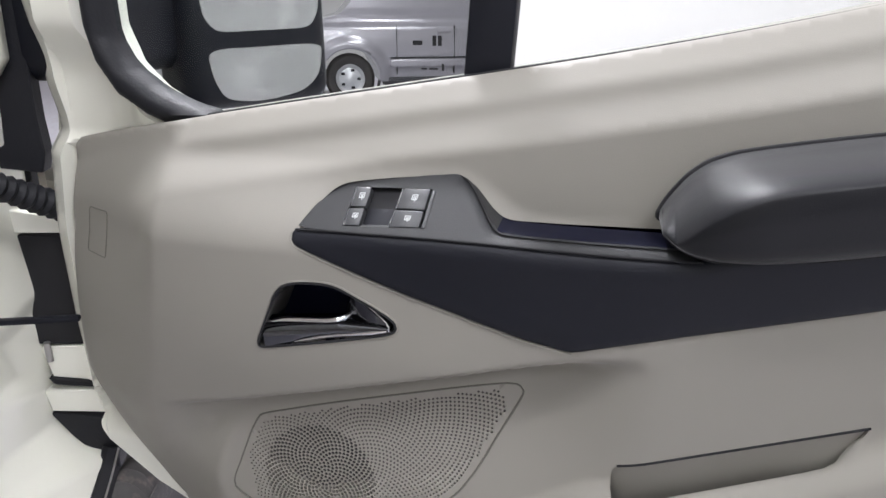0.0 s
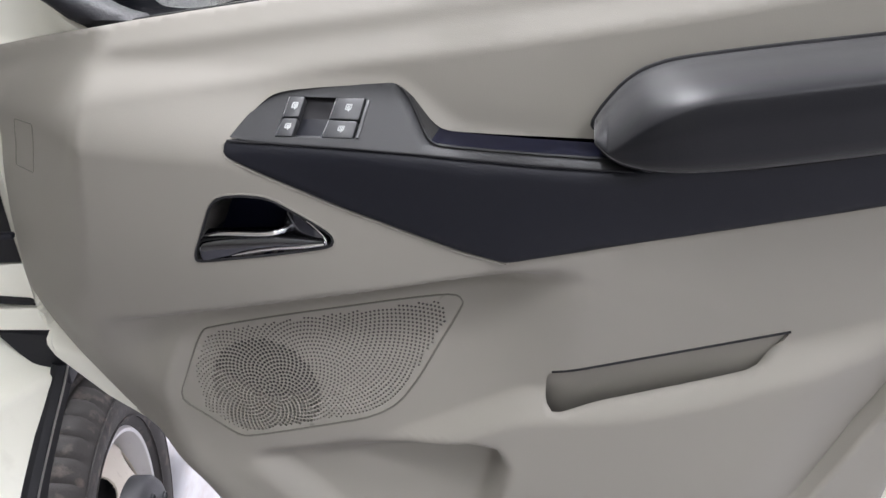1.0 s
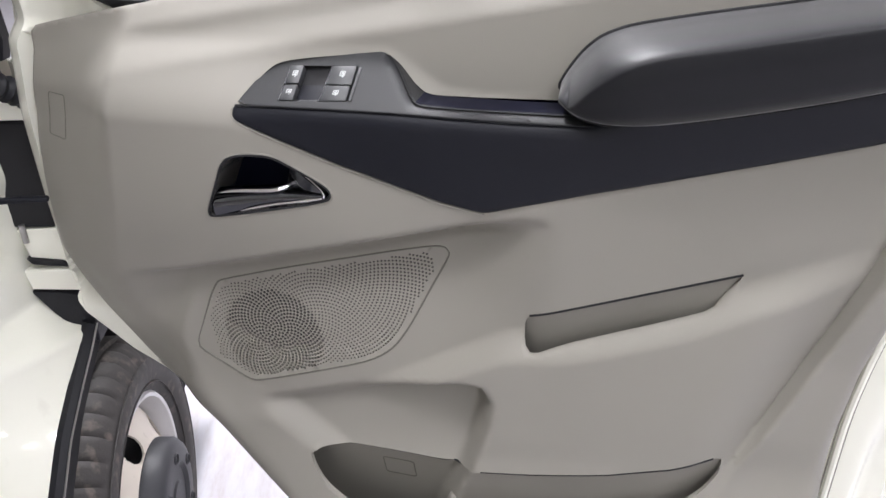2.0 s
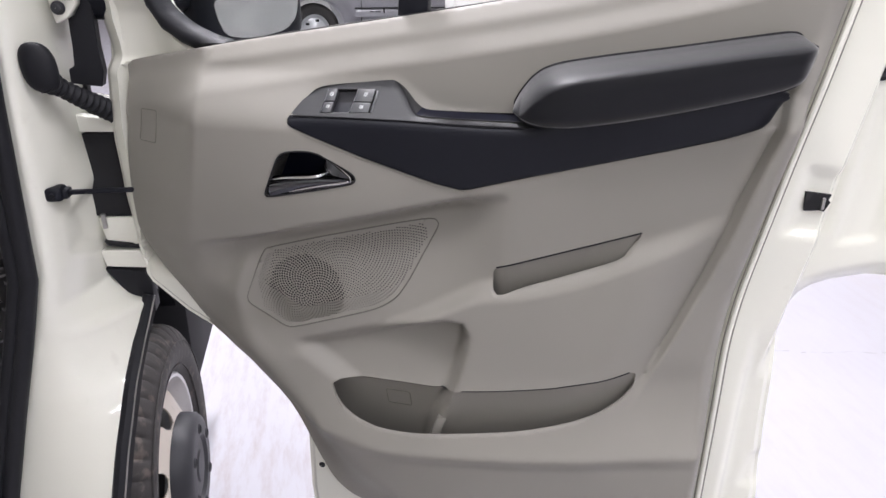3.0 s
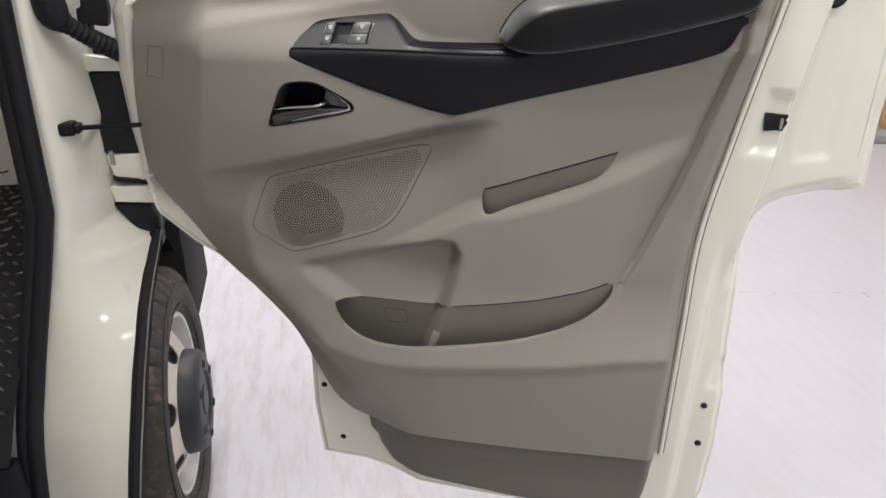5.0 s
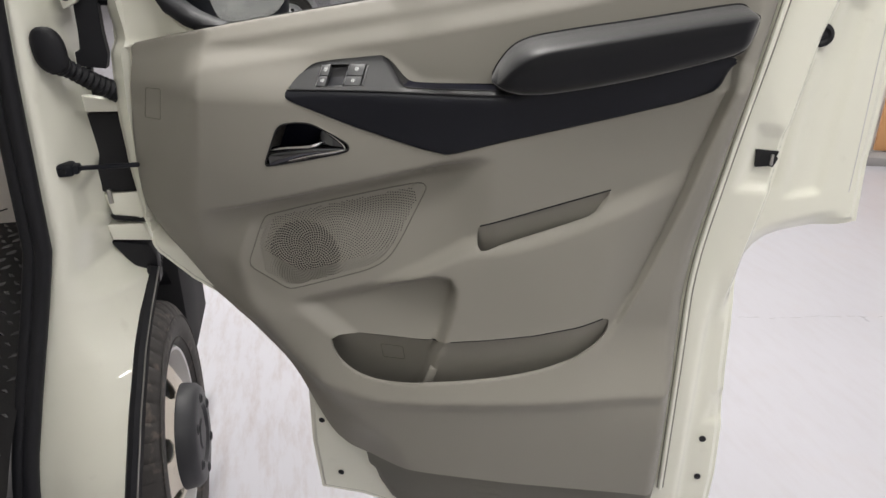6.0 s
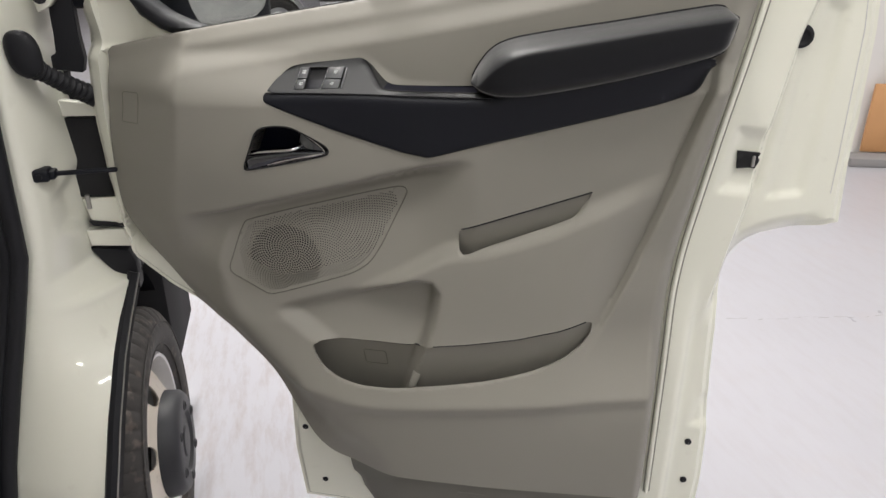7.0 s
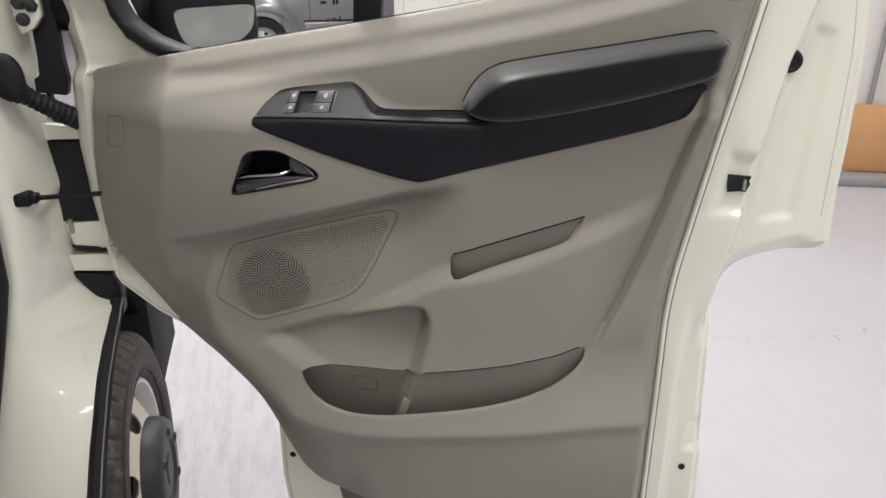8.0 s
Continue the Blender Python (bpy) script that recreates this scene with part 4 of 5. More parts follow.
# speaker grille: a spiral of punched holes
grille_out = rounded([(x, z) for x, z in SPEAKER_OUT], 1)
GRILLE_C = (-0.258, 1.008)


def grille():
    pts, edges, owner = [], [], []
    out = resample(grille_out, 0.006)
    k = 0
    pts += out
    owner += [-1] * len(out)
    edges += [(i, (i + 1) % len(out)) for i in range(len(out))]
    n, spacing = 0, 0.00232
    cand = []
    while n < 9000:
        r, a = spacing * math.sqrt(n + 0.5), n * 2.399963
        cand.append((GRILLE_C[0] + r * math.cos(a), GRILLE_C[1] + r * math.sin(a), r))
        n += 1
    c = np.array(cand)
    ok = (sd_poly(c[:, 0], c[:, 1], grille_out) < -0.0065) & (c[:, 0] + 0.2 * (c[:, 1] - 1.0) > -0.334)
    for i, (x, z, r) in enumerate(c[ok]):
        rad = 0.00195 if r < 0.060 else 0.00130
        s = len(pts)
        pts += [(x + rad * math.cos(math.pi * j / 3 + i), z + rad * math.sin(math.pi * j / 3 + i)) for j in range(6)]
        owner += [i] * 6
        edges += [(s + j, s + (j + 1) % 6) for j in range(6)]
    vs, _, fs, orig, *_ = delaunay_2d_cdt([Vector(p) for p in pts], edges, [], 0, 1e-6)
    own = [owner[o[0]] if o else -1 for o in orig]
    vv = np.array([(v[0], v[1]) for v in vs])
    bm = bmesh.new()
    hh = dish_floor(vv[:, 1]) - 0.0008
    bv = [bm.verts.new((x, DOOR_Y - h, z)) for (x, z), h in zip(vv, hh)]
    cc = np.array([vv[list(f)].mean(0) for f in fs])
    ins = sd_poly(cc[:, 0], cc[:, 1], grille_out) < 0
    for f, good in zip(fs, ins):
        o = {own[i] for i in f}
        if good and not (len(o) == 1 and -1 not in o):
            bm.faces.new([bv[i] for i in f])
    rim = [e for e in bm.edges if len(e.link_faces) == 1 and all((v.co.x - GRILLE_C[0]) is not None for v in e.verts)]
    r = bmesh.ops.extrude_edge_only(bm, edges=rim)
    for v in [g for g in r["geom"] if isinstance(g, bmesh.types.BMVert)]:
        v.co.y += 0.0012
    return bm


part("speaker_grille", grille(), TRIM, door, "beige-grey speaker grille punched with spiral rows of holes", sharp=30)
part("speaker_backing", plate(inset(SPEAKER_OUT, 0.003), lambda x, z: np.full(np.shape(x), -0.05), -0.06, 0.02), GAP, door)
part("grille_rim", tube(bmesh.new(), [at_door(x, z, float(dish_floor(z)) - 0.0004) for x, z in resample(grille_out + grille_out[:1], 0.008)], 0.0011, 6), TRIM_DARK, door)

# pocket details
part("pocket_rib", box_bm(-0.056, -0.040, DOOR_Y - 0.022, DOOR_Y + 0.05, 0.755, 0.812, 0.004, m=Matrix(((1, 0, 0.35, -0.35 * 0.79), (0, 1, 0, 0), (0, 0, 1, 0), (0, 0, 0, 1)))), TRIM, door, "pale rib across the pocket")
for poly, n in ((POCKET_2[1:11], 0), (POCKET_1[1:3], 0)):
    part("pocket_seam", tube(bmesh.new(), [at_door(x, z, float(trim_height(np.array([x]), np.array([z + 0.003]))[0]) - 0.0005) for x, z in resample(poly, 0.01, False)], 0.0013, 6), GAP, door)


def outline_seam(poly, name, r=0.0007, height=trim_height):
    poly = rounded(resample(poly, 0.012), 1)
    pts = resample(poly + poly[:1], 0.004, False)
    a = np.array(pts)
    return part(name, tube(bmesh.new(), [at_door(x, z, h) for (x, z), h in zip(pts, height(a[:, 0], a[:, 1]))], r, 5), TRIM_DARK, door)


outline_seam([(-0.524, 1.268), (-0.484, 1.271), (-0.488, 1.224), (-0.530, 1.221)], "cover_seam")
outline_seam([(0.393, 1.50), (0.422, 1.50), (0.418, 1.448), (0.393, 1.445)], "cover_seam")
outline_seam([(-0.138, 0.838), (-0.099, 0.836), (-0.097, 0.806), (-0.136, 0.808)], "clip_seam", 0.0007, pocket_2_back)

part("sealant_line", tube(bmesh.new(), [at_door(x - 0.019 + 0.0012 * math.sin(60 * z), z, -0.0748) for z, x in ((1.49, 0.600), (1.445, 0.600), (1.41, 0.604), (1.371, 0.608), (1.31, 0.610), (1.249, 0.612), (1.179, 0.612), (1.13, 0.615))], 0.0006, 6), SILVER, door, "thin grey line of sealant")

outline_seam([(0.032, 0.572), (0.084, 0.570), (0.084, 0.556), (0.032, 0.558)], "clip_seam", 0.0008, lambda x, z: trim_height(x, z) - 0.006)
# latch opening, bolt and plugs in the shell
latch = part("latch", plate([(0.441, 1.199), (0.474, 1.1965), (0.4715, 1.190), (0.4745, 1.186), (0.469, 1.1725), (0.4625, 1.174), (0.444, 1.172)], lambda x, z: np.full(np.shape(x), -0.050), -0.09, 0.01), GAP, door, "black latch opening")
part("latch_claw", box_bm(0.463, 0.468, DOOR_Y + 0.047, DOOR_Y + 0.06, 1.1755, 1.1925, 0.0015), STEEL, latch)
bm = bmesh.new()
revolve(bm, [(0, 0.0170), (-0.004, 0.0160), (-0.006, 0.011), (-0.003, 0.0075), (-0.003, 0.004), (-0.006, 0.003), (-0.006, 0.0004)], 24, "y")
bmesh.ops.transform(bm, matrix=pose(0.507, DOOR_Y + 0.0735, 1.362), verts=bm.verts)
part("plug", bm, RUBBER, door, "round black rubber plug")
for x, z, y in ((0.445, 0.649, 0.062), (0.448, 0.561, 0.062), (-0.275, 0.625, 0.046), (-0.244, 0.498, 0.046)):
    bm = bmesh.new()
    revolve(bm, [(0.004, 0.006), (-0.0015, 0.006), (-0.003, 0.004), (-0.003, 0.0003)], 14, "y")
    bmesh.ops.transform(bm, matrix=pose(x, DOOR_Y + y, z), verts=bm.verts)
    part("grommet", bm, RUBBER, door)

# window: black frame, upright bar, panes
FRAME_OUT = [(-0.43, 1.86), (-0.513, 1.56), (-0.513, 1.45), (-0.505, 1.415), (-0.484, 1.383), (-0.455, 1.364), (-0.433, 1.355), (-0.385, 1.358), (-0.38, 1.368),
             (-0.405, 1.373), (-0.440, 1.388), (-0.472, 1.412), (-0.487, 1.44), (-0.488, 1.474), (-0.488, 1.56), (-0.405, 1.85)]


def frame_height(x, z):
    d = -sd_poly(x, z, FRAME_OUT)
    return -0.068 + 0.014 * np.clip(d / 0.010, 0, 1) ** 0.6


part("window_frame", plate(rounded(FRAME_OUT, 1), frame_height, -0.09, 0.004), RUBBER, door, "black rubber window frame")
part("window_bar", box_bm(-0.127, -0.084, DOOR_Y + 0.070, DOOR_Y + 0.095, 1.38, 1.95, 0.004, m=pose(0, 0, 0) @ Matrix(((1, 0, 0.07, -0.07 * 1.405), (0, 1, 0, 0), (0, 0, 1, 0), (0, 0, 0, 1)))), BLACK_SOFT, door, "upright black window bar")
part("sill_seal", tube(bmesh.new(), [(x, DOOR_Y + 0.066, float(sill(x)) - 0.0012 - 0.006 * max(0.0, x + 0.05)) for x in np.linspace(-0.41, 0.448, 40)], 0.0028, 8), GAP, door, "thin black sill seal")


def pane(poly, y=0.082):
    bm = bmesh.new()
    f = bm.faces.new([bm.verts.new((x, DOOR_Y + y, z)) for x, z in poly])
    bmesh.ops.solidify(bm, geom=[f], thickness=0.004)
    ob = part("pane", bm, GLASS, door, smooth=False)
    ob.visible_shadow = False
    return ob


pane([(-0.40, 1.355), (-0.125, 1.40), (-0.09, 1.93), (-0.33, 1.93), (-0.49, 1.55), (-0.49, 1.45), (-0.45, 1.385)])
pane([(-0.085, 1.40), (0.50, 1.50), (0.46, 1.93), (-0.05, 1.93)])
part("window_frame", tube(bmesh.new(), [(-0.34, DOOR_Y + 0.08, 1.95), (0.0, DOOR_Y + 0.08, 1.965), (0.45, DOOR_Y + 0.08, 1.95), (0.50, DOOR_Y + 0.08, 1.90), (0.545, DOOR_Y + 0.08, 1.52)], 0.022, 10), PAINT, door, "white window frame")
# small printed marks on the front pane
bm = bmesh.new()
for cx, cz, w, hgt in ((-0.172, 1.4365, 0.009, 0.004), (-0.156, 1.4385, 0.0035, 0.009), (-0.151, 1.4385, 0.0035, 0.009), (-0.166, 1.4135, 0.005, 0.0015), (-0.157, 1.4135, 0.008, 0.0015), (-0.148, 1.415, 0.002, 0.006)):
    box_bm(cx - w / 2, cx + w / 2, DOOR_Y + 0.0805, DOOR_Y + 0.0815, cz - hgt / 2, cz + hgt / 2, bm=bm)
part("glass_marks", bm, GAP, door, smooth=False)

# wing mirror, carried by an arm from the front corner of the window
mirror = part("wing_mirror", box_bm(-0.150, 0.086, -0.05, 0.05, -0.137, 0.19, 0.030, seg=5), BLACK_SOFT, door, "black double wing mirror")
MM = pose(-0.500, 0.985, 1.466, -1, 0, 58)
mirror.matrix_local = MM


def mirror_glass(name, poly):
    bm = bmesh.new()
    f = bm.faces.new([bm.verts.new((x, -0.0505, z)) for x, z in rounded(poly, 3)])
    bmesh.ops.solidify(bm, geom=[f], thickness=0.003)
    part(name, bm, MIRROR, mirror, "silvered mirror glass", smooth=False)


mirror_glass("lower_glass", [(-0.119, -0.054), (-0.03, -0.053), (0.066, -0.051), (0.064, -0.075), (0.057, -0.098), (0.030, -0.118), (-0.02, -0.126), (-0.06, -0.127), (-0.100, -0.120), (-0.114, -0.090)])
mirror_glass("upper_glass", [(-0.121, -0.033), (-0.03, -0.031), (0.064, -0.029), (0.066, 0.08), (0.064, 0.165), (-0.02, 0.172), (-0.118, 0.165), (-0.121, 0.08)])
bm = bmesh.new()
box_bm(-0.665, -0.553, DOOR_Y + 0.09, 0.98, 1.388, 1.62, 0.03, bm=bm, seg=4)
part("mirror_arm", bm, BLACK_SOFT, door)
# ---- the van body beside the door ----
van = thing("van", VAN, "glossy white van body seen at its open doorway", "van")

SEAL = [(0.10, -0.265), (0.2, -0.26), (0.35, -0.250), (0.46, -0.244), (0.55, -0.233), (0.65, -0.218), (0.774, -0.192), (0.89, -0.166), (1.01, -0.138), (1.3, -0.125), (1.45, -0.115), (1.9, -0.16), (2.1, -0.20)]    # outwards by height
LIP_B = [(0.1, -0.12), (0.35, -0.098), (0.45, -0.080), (0.55, -0.063), (0.61, -0.053), (0.66, -0.045), (0.71, -0.039), (0.76, -0.032), (0.80, -0.028), (0.85, -0.020), (0.885, -0.012), (0.90, -0.010), (0.912, -0.04), (0.95, -0.072), (1.02, -0.060), (1.08, -0.055), (1.153, -0.059), (1.215, -0.065), (1.254, -0.067), (1.45, -0.064), (1.9, -0.10), (2.1, -0.12)]
LIP_A = [(0.1, -0.25), (0.35, -0.262), (0.45, -0.260), (0.55, -0.250), (0.61, -0.235), (0.66, -0.217), (0.71, -0.190), (0.76, -0.152), (0.80, -0.115), (0.85, -0.045), (0.885, 0.0), (0.90, 0.01), (1.0, 0.03), (2.1, 0.05)]


HOLLOW = [(-0.060, 1.235), (-0.050, 1.149), (-0.093, 1.094), (-0.095, 1.039), (-0.074, 1.010), (-0.072, 0.965), (-0.02, 0.945), (0.05, 0.93), (0.05, 1.235)]
bm = bmesh.new()
rows = []
for z in np.arange(0.16, 2.02, 0.006):
    sb, sa = float(line_at(SEAL, z)), float(line_at([(0.3, -0.20), (0.6, -0.18), (0.9, -0.11), (1.0, -0.10)], z))
    lb, la = float(line_at(LIP_B, z)), float(line_at(LIP_A, z))
    row = [(sb - 0.035, sa + 0.03, z), (sb - 0.02, sa - 0.005, z)]
    for u in np.linspace(0, 1, 40):
        b, a = sb + (lb - sb) * u, sa + (la - sa) * u ** 1.6
        bulge = 0.018 * math.sin(math.pi * u)
        # pressed hollow round the check strap
        hollow = 0.030 * float(step01(0.004, -0.009, sd_poly(b, z, HOLLOW)))
        row.append((b, a - bulge + hollow, z))
    row.append((lb, la + 0.05, z))
    rows.append(row)
grid(bm, rows)
part("door_pillar", bm, PAINT, van, "glossy white painted door pillar", sharp=50)

# double rubber seal of the doorway
zz = np.arange(0.14, 2.0, 0.03)
part("door_seal", tube(bmesh.new(), [(float(line_at(SEAL, z)) - 0.010, float(line_at([(0.3, -0.218), (0.6, -0.198), (0.9, -0.128), (1.0, -0.118)], z)), z) for z in zz], 0.014, 10), RUBBER, van, "black rubber door seal")
part("door_seal", tube(bmesh.new(), [(float(line_at(SEAL, z)) - 0.030, float(line_at([(0.3, -0.212), (0.6, -0.192), (0.9, -0.122), (1.0, -0.112)], z)), z) for z in zz], 0.013, 10), RUBBER, van, "black rubber door seal")

# wheel arch lip
lip = [(float(soft_at(LIP_B, min(z, 0.89), 0.02)) - 0.003 + max(0.0, z - 0.89) * 0.3, float(soft_at(LIP_A, z, 0.03)) + 0.003, z) for z in np.arange(0.14, 0.915, 0.012)]
part("arch_lip", tube(bmesh.new(), lip, 0.012, 8), RUBBER, van, "black rubber wheel-arch lip")
# dark tube added for the shaded gap between lip and tyre
part("arch_gap_shade", tube(bmesh.new(), [(b - 0.012, a + 0.035, z) for b, a, z in lip], 0.024, 8), GAP, van, "dark tube in place of the shaded gap behind the lip")
part("arch_edge", tube(bmesh.new(), [(b + 0.0105, a - 0.006, z) for b, a, z in lip], 0.0016, 6), STEEL, van)

# wing over the wheel and black inner arch
bm = bmesh.new()
rows = []
for t in np.linspace(0, 1, 24):
    ang = radians(205 - 230 * t)
    a0, z0 = 0.208 + 0.56 * math.cos(ang), 0.35 + 0.56 * math.sin(ang)
    rows.append([(-0.03, a0, z0), (-0.035, 0.05 + 0.85 * t, 1.22 - 0.22 * t * t) if 0.03 < t else (-0.03, a0, z0 + 0.001), (-0.30, 0.05 + 0.85 * t, 1.28 - 0.22 * t * t)])
rows = [[r[0], ((r[0][0] + r[1][0]) / 2 + 0.012, (r[0][1] + r[1][1]) / 2, (r[0][2] + r[1][2]) / 2), r[1], r[2]] for r in rows if r[0][1] > 0.02 and r[0][2] > 0.55]
grid(bm, rows)
bmesh.ops.solidify(bm, geom=bm.faces[:], thickness=0.004)
part("front_wing", bm, PAINT, van, "white painted front wing")
bm = bmesh.new()
rows = []
for t in np.linspace(0, 1, 20):
    ang = radians(112 - 130 * t)
    rows.append([(-0.10, 0.208 + 0.45 * math.cos(ang), 0.35 + 0.45 * math.sin(ang)), (-0.27, 0.208 + 0.45 * math.cos(ang), 0.35 + 0.45 * math.sin(ang))])
grid(bm, rows)
bmesh.ops.solidify(bm, geom=bm.faces[:], thickness=0.01)
part("inner_arch", bm, RUBBER, van, "black plastic wheel-arch liner")
bm = bmesh.new()
grid(bm, [[(-0.30, 0.05, 1.28), (-1.0, 0.05, 1.36), (-1.70, 0.05, 1.28)], [(-0.30, 0.55, 1.22), (-1.0, 0.58, 1.30), (-1.70, 0.55, 1.22)], [(-0.30, 0.90, 1.06), (-1.0, 0.98, 1.12), (-1.70, 0.90, 1.06)], [(-0.28, 0.98, 0.70), (-1.0, 1.08, 0.74), (-1.72, 0.98, 0.70)]])
bmesh.ops.subdivide_edges(bm, edges=bm.edges[:], cuts=3, use_grid_fill=True, smooth=0.6)
part("bonnet", bm, PAINT, van, "white painted bonnet and front")
part("bumper", box_bm(-1.96, -0.34, 0.62, 1.10, 0.32, 0.70, 0.05, seg=3), BLACK_SOFT, van, "black plastic front bumper")
part("bumper_corner", box_bm(-0.34, -0.075, 0.585, 0.95, 0.33, 0.90, 0.008), GAP, van, "black plastic bumper corner")

# cab floor with raised tread pattern, side trim of the footwell
# studs paler than the mat: their glints are partly put into the colour
TREAD_GLINT = mat("tread_glint_rubber", (0.13, 0.13, 0.135), 0.22, vary=0.15, spec=1.0)
MAT = mat("mat_rubber", (0.035, 0.035, 0.038), 0.45, grain=0.3, grain_scale=200, vary=0.2, spec=0.5)
floor_line = rounded([(-0.26, 0.60), (-0.235, 0.615), (-0.20, 0.70), (-0.12, 0.805), (-0.02, 0.885), (0.08, 0.930), (0.24, 0.957)], 2, False)   # rises over the wheel arch
run = [0.0]
for (a0, z0), (a1, z1) in zip(floor_line, floor_line[1:]):
    run.append(run[-1] + math.hypot(a1 - a0, z1 - z0))
bm = bmesh.new()
grid(bm, [[(float(line_at(SEAL, z)) - 0.035, a, z), (-0.9, a, z)] for a, z in floor_line])
bmesh.ops.solidify(bm, geom=bm.faces[:], thickness=0.02)
mat_floor = part("cab_floor_mat", bm, MAT, van, "black cab floor mat with raised diamond tread")
bm = bmesh.new()
v = [bm.verts.new(p) for p in ((-0.012, 0, 0.0), (0, -0.0035, 0.0), (0.012, 0, 0.0), (0, 0.0035, 0.0), (-0.006, 0, 0.004), (0.006, 0, 0.004))]
for f in ((0, 1, 4), (1, 5, 4), (1, 2, 5), (2, 3, 5), (3, 4, 5), (3, 0, 4)):
    bm.faces.new([v[k] for k in f])
tread_mesh = finish("tread", bm, TREAD_GLINT, smooth=False)
for i in range(29):
    for j in range(10):
        at_run = 0.012 + 0.021 * i
        b = -0.215 - 0.026 * j - (0.013 if i % 2 else 0)
        a, z = float(np.interp(at_run, run, [p[0] for p in floor_line])), float(np.interp(at_run, run, [p[1] for p in floor_line]))
        a1, z1 = float(np.interp(at_run + 0.01, run, [p[0] for p in floor_line])), float(np.interp(at_run + 0.01, run, [p[1] for p in floor_line]))
        if at_run + 0.02 < run[-1] and b < float(line_at(SEAL, z)) - 0.05:
            ob = new("tread", tread_mesh)
            ob.parent = mat_floor
            ob.matrix_local = pose(b, a, z + 0.001, math.degrees(math.atan2(z1 - z, a1 - a)), 0, 45 if (i + j) % 2 else -45)
part("step_riser", box_bm(-0.9, -0.255, -0.262, -0.222, 0.16, 0.597, 0.01), BLACK_SOFT, van, "black plastic step riser")
bm = bmesh.new()
grid(bm, [[(-0.185, -0.06, z), (-0.195, 0.05, z), (-0.205, 0.25, z), (-0.215, 0.46, z)] for z in np.linspace(0.55, 1.9, 8)])
bmesh.ops.solidify(bm, geom=bm.faces[:], thickness=0.01)
part("footwell_trim", bm, GREY_TRIM, van, "grey plastic footwell trim")
# the rest of the body: roof and side of the load space
# unseen roof; its extent sets what light reaches footwell and door
part("cab_roof", box_bm(-2.0, -0.14, -1.15, -0.25, 2.02, 2.12, 0.04, seg=3), PAINT, van, "white painted cab roof")
# unseen wall, added in pale grey to bounce light into the cab
part("cab_bounce_wall", box_bm(-1.94, -0.10, -1.098, -1.06, 0.45, 2.02, 0.005), GREY_TRIM, van, "unseen pale wall that bounces light into the cab")
part("load_body", box_bm(-2.0, -0.02, -4.6, -1.10, 0.30, 2.60, 0.06, seg=3), PAINT, van, "plain white load body")
part("far_side", box_bm(-2.0, -1.94, -1.12, 0.60, 0.35, 1.32, 0.02), PAINT, van)
for a in (-1.08, 0.12):
    part("far_post", box_bm(-1.99, -1.95, a - 0.05, a + 0.05, 1.31, 2.04, 0.01), PAINT, van)
far_pane = part("far_pane", box_bm(-1.975, -1.970, -1.03, 0.07, 1.32, 2.03), GLASS, van, smooth=False)
far_pane.visible_shadow = False
part("bulkhead", box_bm(-1.95, -0.215, 0.205, 0.33, 0.925, 1.35, 0.02), GREY_TRIM, van, "beige-grey plastic lower dashboard")
part("panel_seam", tube(bmesh.new(), [(b, 0.204, z) for b, z in ((-0.37, 1.007), (-0.345, 0.997), (-0.335, 0.985), (-0.326, 0.978), (-0.313, 0.982))], 0.0016, 6), GAP, van)
part("dashboard_end", box_bm(-0.62, -0.215, 0.0, 0.5, 1.31, 1.62, 0.05, seg=4), GREY_TRIM, van, "pale grey end of the dashboard")

# grommet and corrugated cable sleeve to the door
bm = bmesh.new()
rows = []
cap = bmesh.ops.create_uvsphere(bm, u_segments=20, v_segments=12, radius=1)["verts"]
for v in cap:
    v.co = Vector((-0.077 + 0.025 * math.copysign(abs(v.co.x) ** 0.8, v.co.x) - 0.004 * v.co.z, -0.088 + 0.014 * v.co.y, 1.332 + 0.036 * math.copysign(abs(v.co.z) ** 0.8, v.co.z)))
sleeve = part("cable_grommet", bm, RUBBER, van, "black rubber cable grommet")
pts, rad = [], []
p0, p1 = Vector((-0.072, -0.082, 1.312)), Vector((0.012, 0.036, 1.225))
for i in range(121):
    t = i / 120
    p = p0.lerp(p1, t)
    p.z -= 0.003 * math.sin(math.pi * t)
    pts.append(p)
    rad.append(0.0118 + 0.006 * t + 0.0020 * math.cos(2 * math.pi * t * 15) + 0.006 * max(0.0, 1 - t * 7))
part("cable_sleeve", tube(bmesh.new(), pts, rad, 14), RUBBER, sleeve, "corrugated black sleeve")

# door check strap
bm = bmesh.new()
box_bm(-0.108, -0.082, -0.094, -0.062, 1.128, 1.150, 0.006, bm=bm, seg=3)
box_bm(-0.086, -0.074, -0.090, -0.064, 1.131, 1.146, 0.004, bm=bm)
box_bm(-0.113, -0.104, -0.090, -0.068, 1.129, 1.141, 0.004, bm=bm)
strap = part("check_strap", bm, BLACK_SOFT, van, "black door check strap")
part("rod", box_bm(-0.080, 0.02, -0.082, -0.072, 1.135, 1.1425, 0.003), BLACK_SOFT, strap)
bm = bmesh.new()
revolve(bm, [(-0.096, 0.0004), (-0.096, 0.004), (-0.092, 0.005)], 12, "y")
bmesh.ops.transform(bm, matrix=pose(-0.096, 0, 1.139), verts=bm.verts)
part("pin", bm, RUBBER, strap)

